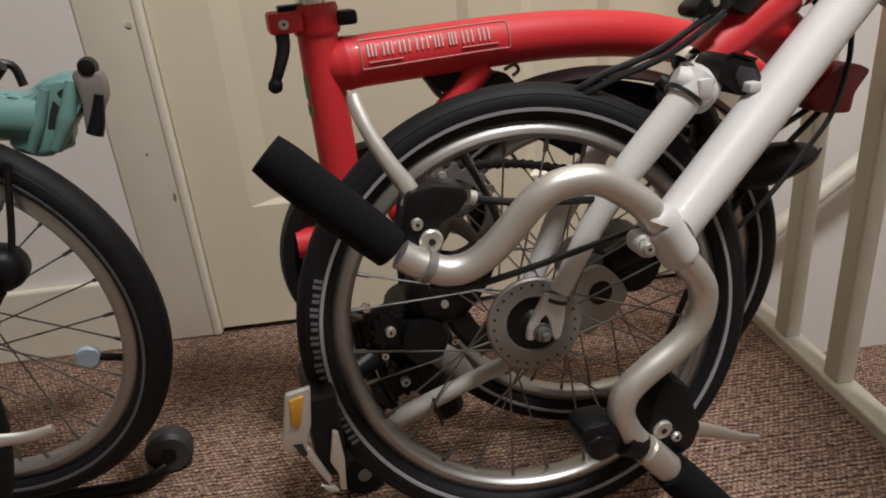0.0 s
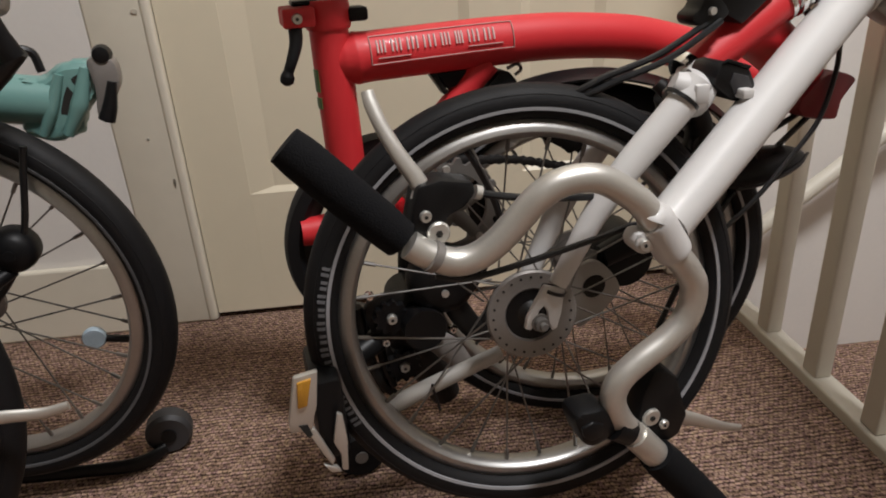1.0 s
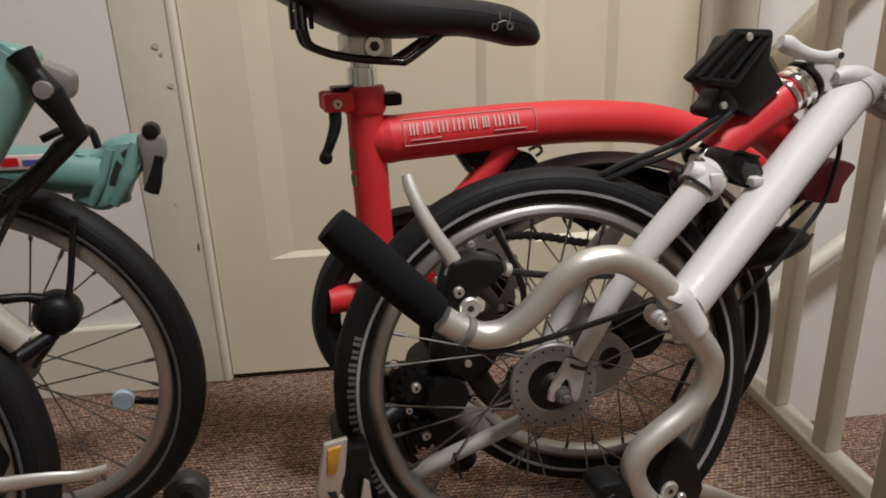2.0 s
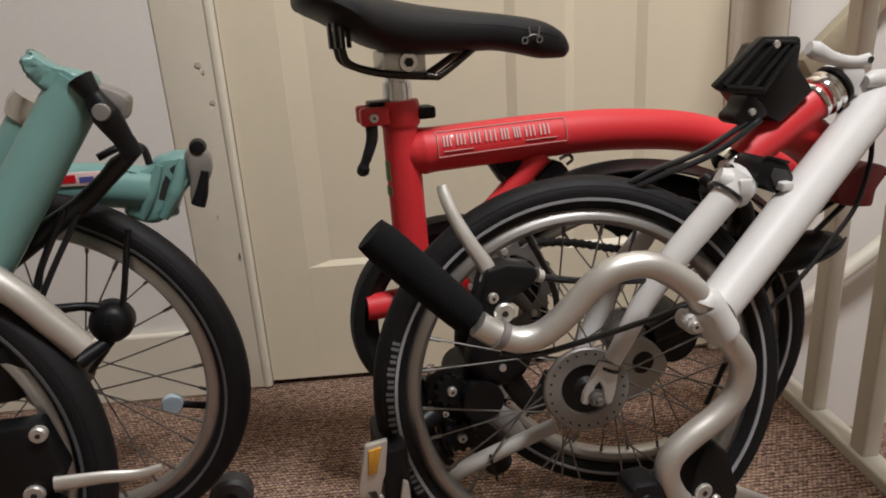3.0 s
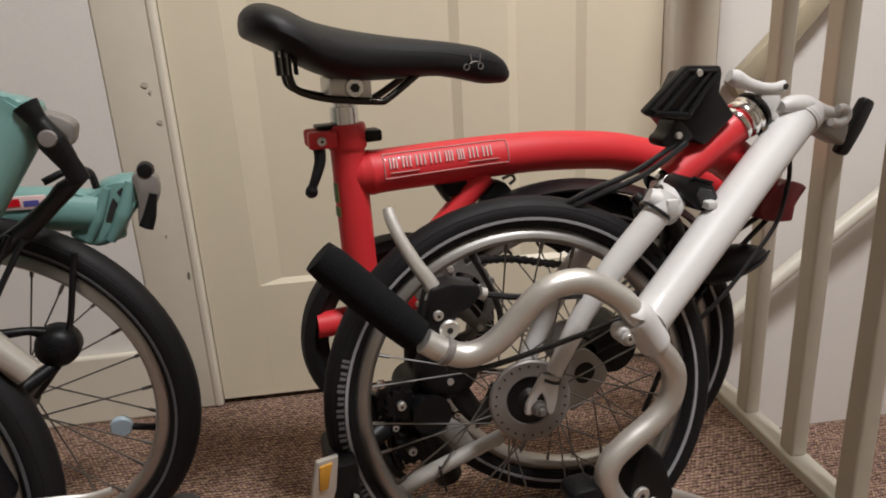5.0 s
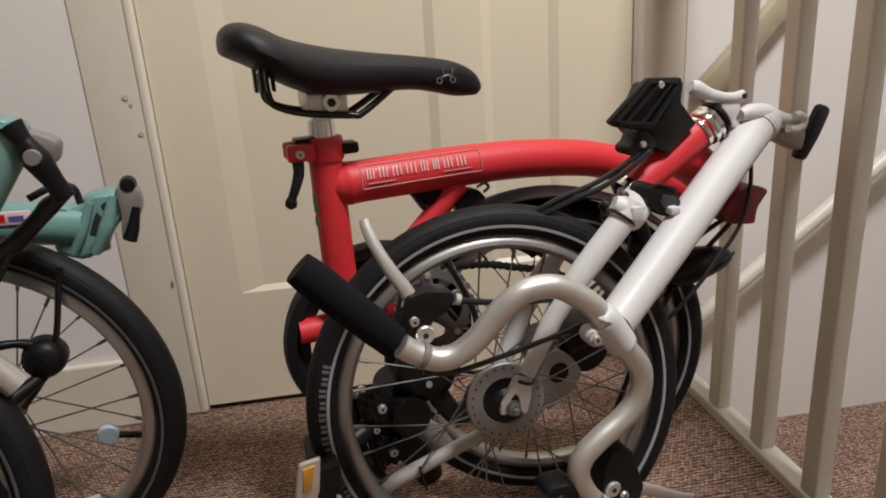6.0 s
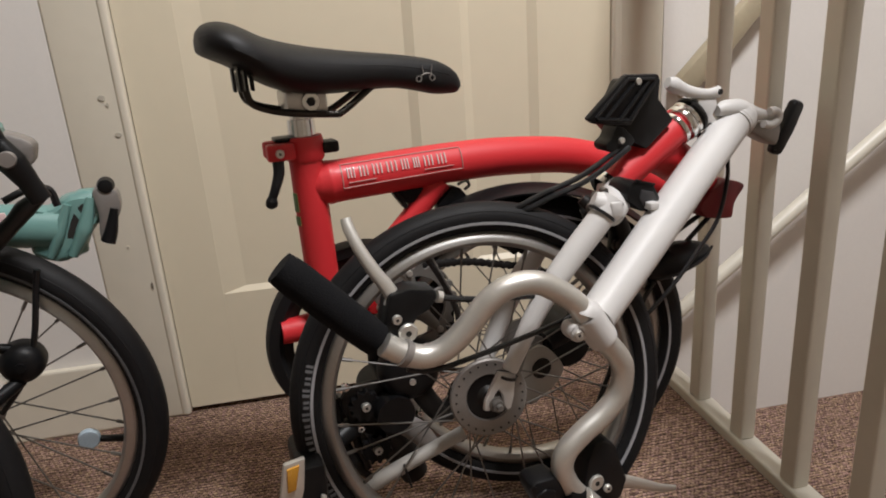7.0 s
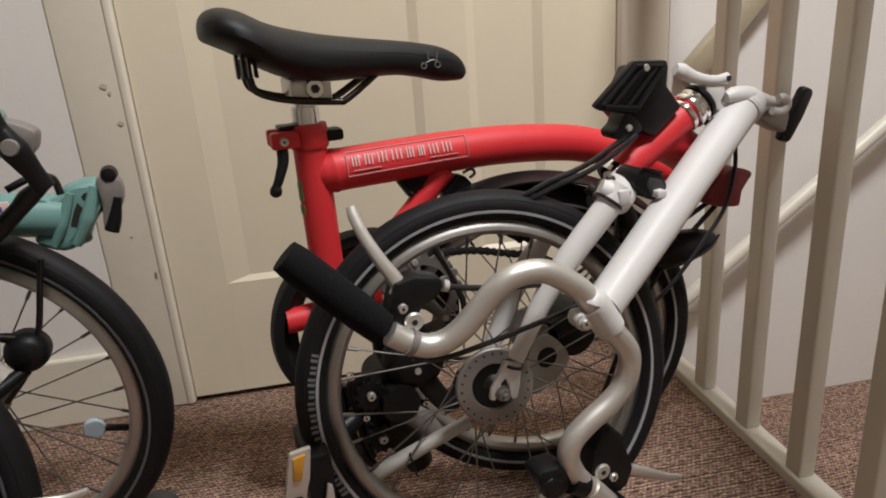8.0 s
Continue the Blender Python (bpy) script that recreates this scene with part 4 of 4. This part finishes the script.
    part("handlebar", tube([(-0.1248, -0.0480, 0.3313), (-0.1136, -0.0500, 0.3230), (-0.0951, -0.0540, 0.3147), (-0.0778, -0.0570, 0.3166), (-0.0625, -0.0600, 0.3266), (-0.0468, -0.0630, 0.3428), (-0.0318, -0.0670, 0.3594), (-0.0141, -0.0700, 0.3686), (0.0090, -0.0730, 0.3685), (0.0294, -0.0760, 0.3574), (0.0482, -0.0780, 0.3407), (0.0618, -0.0800, 0.3163), (0.0872, -0.0800, 0.2852), (0.0960, -0.0800, 0.2660), (0.0918, -0.0800, 0.2411), (0.0751, -0.0800, 0.2237), (0.0501, -0.0800, 0.2082), (0.0329, -0.0800, 0.1934), (0.0287, -0.0800, 0.1748), (0.0379, -0.0800, 0.1519), (0.0527, -0.0800, 0.1326), (0.0681, -0.0800, 0.1125)], 0.0108, 24), BAR, b, "satin silver M-shaped handlebar")
    for p, q, r in (((-0.1111, -0.0530, 0.3226), (-0.1063, -0.0530, 0.3193), 0.0120), ((-0.0948, -0.0530, 0.3142), (-0.0922, -0.0530, 0.3136), 0.0113), ((-0.0881, -0.0530, 0.3131), (-0.0854, -0.0530, 0.3135), 0.0114)):
        part("bar_ring", tube([p, q], r, 24), GREYALLOY if r > 0.0115 else WORN, b)
    part("grip", tube([(-0.1307, -0.0460, 0.3361), (-0.1463, -0.0450, 0.3534), (-0.1668, -0.0420, 0.3755), (-0.1902, -0.0380, 0.4011), (-0.2004, -0.0360, 0.4120)], [0.0145, 0.0156, 0.0158, 0.0156, 0.0140], 28), FOAM, b, "black foam handlebar grip")
    part("grip", tube([(0.0744, -0.0800, 0.1055), (0.0873, -0.0800, 0.0892), (0.1146, -0.0800, 0.0550), (0.1452, -0.0800, 0.0164)], [0.0158, 0.0172, 0.0175, 0.0172], 28), FOAM, b, "black foam handlebar grip")
    part("bar_end", tube([(0.0509, -0.0800, 0.1344), (0.0732, -0.0800, 0.1065)], 0.0126, 24), BAR, b)
    bc = part("bar_clamp", tube([(0.0538, -0.0800, 0.3325), (0.0562, -0.0800, 0.3298), (0.0720, -0.0800, 0.3050), (0.0746, -0.0800, 0.3010)], [0.0132, 0.0146, 0.0146, 0.0132], 24), WHITE, b, "white cast handlebar clamp")
    part("clamp_ear", plate(rounded([(0.0355, 0.3205), (0.0400, 0.3255), (0.0500, 0.3235), (0.0555, 0.3125), (0.0480, 0.3070), (0.0410, 0.3085), (0.0360, 0.3140)], 3), BY - 0.008, BY + 0.010, 0.003), WHITE, bc)
    screw(bc, 0.0432, BY - 0.0088, 0.3160, 0.0046)
    # brake lever beside the upper grip
    lv = part("brake_lever_body", plate([(-0.1143, 0.3712), (-0.0964, 0.3741), (-0.0726, 0.3686), (-0.0706, 0.3603), (-0.0792, 0.3505), (-0.0922, 0.3454), (-0.0985, 0.3324), (-0.1082, 0.3164), (-0.1201, 0.3269), (-0.1221, 0.3433), (-0.1187, 0.3567)], -0.043, -0.018, 0.003), PLASTIC, b, "black brake lever bracket with two screws")
    screw(lv, -0.1013, -0.0440, 0.3346, 0.0088)
    screw(lv, -0.1102, -0.0440, 0.3489, 0.0045)
    part("lever_blade", tube([(-0.1144, -0.0350, 0.3595), (-0.1105, -0.0340, 0.3698), (-0.1217, -0.0280, 0.3907), (-0.1307, -0.0200, 0.4103), (-0.1356, -0.0120, 0.4266), (-0.1366, -0.0080, 0.4352)], [0.0045, 0.0070, 0.0060, 0.0054, 0.0054, 0.0046], 12, flat=0.6), BAR, lv, "silver brake lever blade")
    part("adjuster", tube([(-0.0685, -0.0320, 0.3576), (-0.0638, -0.0320, 0.3560)], 0.0055, 12), BAR, lv)
    # lower brake lever, bell and shifter
    lv2 = part("brake_lever_body", plate([(0.0690, 0.1886), (0.0798, 0.1898), (0.0929, 0.1790), (0.0994, 0.1585), (0.1070, 0.1352), (0.1009, 0.1164), (0.0910, 0.1105), (0.0703, 0.1181), (0.0564, 0.1394), (0.0608, 0.1690)], -0.076, -0.052, 0.003), PLASTIC, b, "black brake lever bracket with two screws")
    screw(lv2, 0.0691, -0.0770, 0.1445, 0.0085)
    screw(lv2, 0.0824, -0.0770, 0.1333, 0.0045)
    part("lever_blade", tube([(0.1081, -0.0660, 0.1257), (0.1335, -0.0620, 0.1110), (0.1621, -0.0560, 0.0923), (0.1902, -0.0500, 0.0775)], [0.0078, 0.0062, 0.0050, 0.0038], 12, flat=0.5), BAR, lv2, "silver brake lever blade")
    bell = part("bell", plate([(-0.0109, 0.1705), (-0.0029, 0.1755), (0.0185, 0.1751), (0.0274, 0.1623), (0.0305, 0.1451), (0.0087, 0.1362), (-0.0009, 0.1427)], -0.088, -0.058, 0.006), PLASTIC, b, "black handlebar bell housing")
    part("bell_cap", plate([(-0.0047, 0.1632), (0.0053, 0.1671), (0.0158, 0.1617), (0.0153, 0.1503), (0.0051, 0.1476), (-0.0023, 0.1533)], -0.0905, -0.086, 0.0015), PLASTIC, bell)
    part("bell_bracket", tube([(0.0300, -0.0800, 0.1501), (0.0451, -0.0800, 0.1397)], 0.0128, 16), PLASTIC, bell)
    # luggage block
    lb = part("luggage_block", plate([(0.160, 0.500), (0.172, 0.522), (0.205, 0.522), (0.2035, 0.501), (0.2235, 0.4775), (0.190, 0.4505), (0.166, 0.463), (0.150, 0.480)], 0.012, 0.052, 0.003), PLASTIC, b, "black plastic luggage carrier block")
    part("block_plate", plate([(0.1125, 0.4905), (0.1570, 0.5290), (0.1955, 0.5265), (0.1975, 0.5205), (0.1640, 0.4790), (0.1210, 0.4850)], 0.004, 0.013, 0.0025), PLASTIC, lb)
    for p, q in (((0.1215, 0.4905), (0.1590, 0.5245)), ((0.1335, 0.4895), (0.1660, 0.5200)), ((0.1500, 0.4865), (0.1830, 0.5205)), ((0.1620, 0.4850), (0.1905, 0.5200)), ((0.1230, 0.4895), (0.1610, 0.4840)), ((0.1580, 0.5240), (0.1900, 0.5215))):
        part("rib", tube([(p[0], 0.0035, p[1]), (q[0], 0.0035, q[1])], 0.0022, 8), PLASTIC, lb)
    screw(lb, 0.1695, 0.0025, 0.5215, 0.0036, hole=False)
    part("block_foot", plate(rounded([(0.154, 0.480), (0.146, 0.468), (0.139, 0.462), (0.142, 0.4545), (0.157, 0.4530), (0.174, 0.462)], 3), 0.010, 0.034, 0.002), PLASTIC, lb)
    screw(lb, 0.1555, 0.0085, 0.4645, 0.0034, hole=False)
    # lamp bracket behind the post
    fl = part("front_lamp", plate([(0.1400, 0.4185), (0.1435, 0.4270), (0.1510, 0.4290), (0.1720, 0.4220), (0.1800, 0.4080), (0.1725, 0.3935), (0.1570, 0.3975), (0.1395, 0.4115)], -0.024, 0.012, 0.003), PLASTIC, b, "black lamp housing")
    part("lamp_face", plate([(0.1560, 0.4200), (0.1700, 0.4160), (0.1745, 0.4075), (0.1690, 0.3990), (0.1580, 0.4030), (0.1530, 0.4120)], -0.0256, -0.0235, 0.0008), GREYPLASTIC, fl)
    part("lamp_lip", plate([(0.1450, 0.4290), (0.1510, 0.4310), (0.1720, 0.4240), (0.1700, 0.4215), (0.1510, 0.4285)], -0.0255, -0.0215, 0.0006), PLASTIC, fl)
    part("lamp_clip", box((0.160, -0.034, 0.3995), (0.171, -0.022, 0.4075), 0.002), WHITE, b)
    workings(b)
    return b


red_bike = red_bicycle()


def green_bicycle():
    o = Vector((-0.56, 0.12, 0))
    turn = Matrix.Rotation(0.195, 3, "Z")
    base = Vector((0.108, 0.535, 0)) + turn @ o
    b = thing("folding_bicycle", base, 0.195, "folded mint green bicycle with black tyres standing on carpet", "bicycle")

    def q(*pts):
        return [Vector(p) - o for p in pts]

    rw = wheel("rear_wheel", b, tuple(Vector((-0.5085, 0.1995, 0.2315)) - o), R=0.1985, drum=False, hub_r=0.026, letters=False, stripe_mat=DIMSTRIPE, yaw=0.255, lean=0.0)
    fw = wheel("front_wheel", b, tuple(Vector((-0.618, 0.0627, 0.2281)) - o), letters=False, stripe_mat=DIMSTRIPE, yaw=0.15, lean=-0.14)
    mt = part("main_tube", tube(q((-0.62, 0.22, 0.428), (-0.52, 0.22, 0.430), (-0.44, 0.22, 0.424), (-0.385, 0.22, 0.414)), 0.0225, 24), MINT, b, "mint green enamelled main tube")
    part("sticker", plate([(p.x, p.z) for p in q((-0.468, 0, 0.430), (-0.425, 0, 0.428), (-0.426, 0, 0.441), (-0.468, 0, 0.443))], 0.0755, 0.079, 0.0005), WHITEINK, mt, "white sticker with red and blue bars")
    part("sticker_bar", plate([(p.x, p.z) for p in q((-0.462, 0, 0.433), (-0.448, 0, 0.4325), (-0.448, 0, 0.440), (-0.462, 0, 0.4405))], 0.0750, 0.0757, 0), REDLENS, mt, "red bar")
    part("sticker_bar", plate([(p.x, p.z) for p in q((-0.445, 0, 0.432), (-0.432, 0, 0.4315), (-0.432, 0, 0.437), (-0.445, 0, 0.4375))], 0.0750, 0.0757, 0), BLUEINK, mt, "blue bar")
    cast = plate([(p.x, p.z) for p in q((-0.412, 0, 0.440), (-0.392, 0, 0.436), (-0.370, 0, 0.449), (-0.345, 0, 0.450), (-0.334, 0, 0.440), (-0.345, 0, 0.420), (-0.361, 0, 0.402), (-0.366, 0, 0.385), (-0.391, 0, 0.379), (-0.414, 0, 0.389))], 0.085, 0.115, 0.006)
    bmesh.ops.triangulate(cast, faces=cast.faces)
    bmesh.ops.subdivide_edges(cast, edges=cast.edges, cuts=3)
    for v in cast.verts:
        k = noise.noise(v.co * 95) * 0.0042 + noise.noise(v.co * 210) * 0.0016
        v.co += Vector((k * 0.6, k, -k * 0.5))
    hc = part("hinge_casting", cast, MINT, b, "mint green cast frame hinge")
    part("hinge_web", tube(q((-0.398, 0.204, 0.388), (-0.386, 0.203, 0.410), (-0.372, 0.203, 0.440)), [0.004, 0.006, 0.004], 10), MINT, hc)
    part("hinge_web", tube(q((-0.378, 0.204, 0.386), (-0.362, 0.203, 0.412), (-0.350, 0.203, 0.444)), [0.005, 0.008, 0.004], 10), MINT, hc)
    # dark plate laid on the casting paints the shade of a recess
    part("hinge_recess", plate(rounded([(p.x, p.z) for p in q((-0.380, 0, 0.402), (-0.368, 0, 0.430), (-0.356, 0, 0.438), (-0.350, 0, 0.424), (-0.364, 0, 0.404))], 3), 0.0838, 0.0860, 0), HOLESHADE, hc)
    cp = part("hinge_clamp", plate(rounded([(p.x, p.z) for p in q((-0.347, 0, 0.451), (-0.326, 0, 0.449), (-0.324, 0, 0.428), (-0.333, 0, 0.412), (-0.338, 0, 0.394), (-0.349, 0, 0.398), (-0.346, 0, 0.425))], 3), 0.080, 0.104, 0.003), GREYALLOY, b, "grey clamp plate")
    part("clamp_end", lathe([(0, -0.008), (0.007, -0.006), (0.0085, 0.0), (0.0085, 0.006), (0, 0.006)], tuple(q((-0.334, 0.205, 0.4535))[0]), 20), PLASTIC, cp)
    part("clamp_end", tube(q((-0.330, 0.200, 0.430), (-0.337, 0.200, 0.408), (-0.3425, 0.200, 0.396)), [0.004, 0.0065, 0.0075], 14), PLASTIC, cp)
    # handlepost and hinge
    part("handlepost", tube(q((-0.402, 0.10, 0.530), (-0.416, 0.10, 0.511), (-0.465, 0.088, 0.441), (-0.56, 0.062, 0.305)), [0.020, 0.0215, 0.0215, 0.020], 28), MINT, b, "mint green enamelled handlepost")
    top = plate(rounded([(p.x, p.z) for p in q((-0.4400, 0, 0.5450), (-0.4330, 0, 0.5560), (-0.4180, 0, 0.5430), (-0.3950, 0, 0.5360), (-0.3900, 0, 0.5260), (-0.4020, 0, 0.5120), (-0.4240, 0, 0.5220), (-0.4350, 0, 0.5320))], 3), -0.034, -0.006, 0.004)
    bmesh.ops.triangulate(top, faces=top.faces)
    bmesh.ops.subdivide_edges(top, edges=top.edges, cuts=2)
    for v in top.verts:
        k = noise.noise(v.co * 120) * 0.0034 + noise.noise(v.co * 260) * 0.0014
        v.co += Vector((k * 0.6, k, -k * 0.6))
    hg = part("post_hinge", top, MINT, b, "mint green cast post hinge")
    part("hinge_plate", plate(rounded([(p.x, p.z) for p in q((-0.414, 0, 0.527), (-0.392, 0, 0.527), (-0.371, 0, 0.517), (-0.370, 0, 0.507), (-0.377, 0, 0.496), (-0.404, 0, 0.498), (-0.416, 0, 0.506))], 3), -0.030, -0.004, 0.003), GREYALLOY, hg)
    part("clamp_lever", tube(q((-0.3985, 0.082, 0.533), (-0.392, 0.080, 0.520), (-0.385, 0.080, 0.503), (-0.377, 0.082, 0.484), (-0.372, 0.084, 0.469)), [0.0105, 0.0075, 0.0115, 0.0085, 0.0090], 16, flat=0.8), PLASTIC, hg, "black plastic clamp lever")
    part("lever_pivot", lathe([(0, -0.0022), (0.0060, -0.0018), (0.0070, 0.0), (0.0070, 0.006), (0, 0.006)], tuple(q((-0.3865, 0.0715, 0.5065))[0]), 20), GREYALLOY, hg)
    part("headset", lathe([(0.010, -0.012), (0.020, -0.010), (0.022, 0.0), (0.020, 0.010), (0.010, 0.012)], (0, 0, 0), 28, axis="z"), CHROME, b, "chromed headset").data.transform(Matrix.Translation(q((-0.446, 0.12, 0.508))[0]) @ Matrix.Rotation(radians(35), 4, "Y"))
    part("head_tube", tube(q((-0.450, 0.12, 0.500), (-0.478, 0.12, 0.462), (-0.50, 0.12, 0.43)), 0.0185, 20), MINT, b)
    # cables, bell and bars
    part("main_cable", tube(q((-0.373, 0.115, 0.470), (-0.392, 0.12, 0.457), (-0.404, 0.12, 0.446), (-0.430, 0.12, 0.425), (-0.462, 0.115, 0.406), (-0.50, 0.11, 0.38)), [0.005, 0.0085, 0.0075, 0.0085, 0.0095, 0.008], 12), CABLE, b, "thick black cable sleeve")
    cable(b, q((-0.412, 0.14, 0.462), (-0.392, 0.145, 0.469), (-0.376, 0.15, 0.466), (-0.372, 0.15, 0.450)), 0.0034)
    cable(b, q((-0.402, 0.15, 0.392), (-0.408, 0.15, 0.370), (-0.420, 0.148, 0.322), (-0.438, 0.146, 0.284), (-0.462, 0.146, 0.256)), 0.0030)
    cable(b, q((-0.440, 0.11, 0.425), (-0.470, 0.10, 0.37), (-0.480, 0.09, 0.32), (-0.470, 0.08, 0.26)), 0.0030)
    cable(b, q((-0.430, 0.11, 0.420), (-0.455, 0.10, 0.38), (-0.475, 0.09, 0.345), (-0.50, 0.085, 0.31)), 0.0026)
    bell = part("bell", lathe([(0, -0.014), (0.012, -0.0125), (0.0185, -0.007), (0.0205, 0.002), (0.0205, 0.012), (0.014, 0.016), (0, 0.016)], tuple(q((-0.434, 0.148, 0.303))[0]), 32), PLASTIC, b, "round black bell")
    part("bell_cap", lathe([(0, -0.016), (0.005, -0.0155), (0.005, -0.012), (0, -0.012)], tuple(q((-0.434, 0.148, 0.303))[0]), 16), PLASTIC, bell)
    part("bell_bracket", tube(q((-0.478, 0.14, 0.327), (-0.455, 0.146, 0.324), (-0.442, 0.150, 0.318)), [0.005, 0.004, 0.006], 10), PLASTIC, bell)
    part("bell_bracket", tube(q((-0.438, 0.146, 0.286), (-0.465, 0.12, 0.278), (-0.49, 0.10, 0.275)), [0.006, 0.008, 0.008], 10), PLASTIC, bell)
    part("handlebar", tube(q((-0.535, 0.05, 0.425), (-0.500, 0.05, 0.405), (-0.472, 0.05, 0.377), (-0.453, 0.05, 0.350), (-0.434, 0.05, 0.322)), 0.0115, 20), BAR, b, "satin silver handlebar")
    part("bar_bracket", plate(rounded([(p.x, p.z) for p in q((-0.52, 0, 0.330), (-0.47, 0, 0.335), (-0.440, 0, 0.318), (-0.452, 0, 0.300), (-0.49, 0, 0.285), (-0.53, 0, 0.29))], 3), -0.075, -0.035, 0.006), PLASTIC, b, "black plastic bar bracket")
    lb = part("brake_lever_body", plate([(p.x, p.z) for p in q((-0.500, 0, 0.285), (-0.462, 0, 0.284), (-0.452, 0, 0.238), (-0.470, 0, 0.214), (-0.505, 0, 0.220))], -0.118, -0.095, 0.004), PLASTIC, b, "black brake lever bracket")
    screw(lb, -0.464 - o.x, -0.1195, 0.277, 0.0065)
    screw(lb, -0.478 - o.x, -0.1195, 0.226, 0.008)
    part("lever_blade", tube(q((-0.462, 0.0, 0.232), (-0.428, 0.0, 0.2300), (-0.402, 0.0, 0.2265), (-0.383, 0.0, 0.2285)), [0.0070, 0.0055, 0.0046, 0.0036], 12, flat=0.6), BAR, lb, "silver brake lever blade")
    part("grip", tube(q((-0.470, 0.0, 0.215), (-0.49, 0.0, 0.17), (-0.51, 0.0, 0.12)), 0.0165, 20), FOAM, b, "black foam grip")
    # spoke reflector
    rf = part("spoke_reflector", lathe([(0, -0.004), (0.0100, -0.004), (0.0115, -0.002), (0.0115, 0.002), (0, 0.003)], tuple(q((-0.4025, 0.185, 0.186))[0]), 28), CLEARREFLECTOR, b, "round pale reflector")
    part("reflector_stem", tube(q((-0.392, 0.185, 0.183), (-0.366, 0.183, 0.177)), 0.0040, 10), PLASTIC, rf)
    # rack foot and roller on the carpet
    inv = turn.transposed()

    def local(x, y, z):
        p = inv @ (Vector((x, y, z)) - Vector((0.108, 0.535, 0)))
        return p - o

    rl = part("roller", lathe([(0.008, -0.012), (0.022, -0.013), (0.026, -0.008), (0.026, 0.008), (0.022, 0.013), (0.008, 0.012)], tuple(local(-0.297, 0.690, 0.026)), 32), GREYPLASTIC, b, "dark grey plastic roller on the carpet")
    part("roller_cap", lathe([(0, -0.0145), (0.0085, -0.0145), (0.0085, 0.0145), (0, 0.0145)], tuple(local(-0.297, 0.690, 0.026)), 20), PLASTIC, rl)
    part("rack_foot", tube([local(-0.300, 0.675, 0.012), local(-0.325, 0.655, 0.010), local(-0.38, 0.652, 0.010), local(-0.47, 0.652, 0.012)], [0.007, 0.009, 0.008, 0.008], 12, flat=0.7), PLASTIC, b, "black rack foot on the carpet")
    return b


green_bike = green_bicycle()
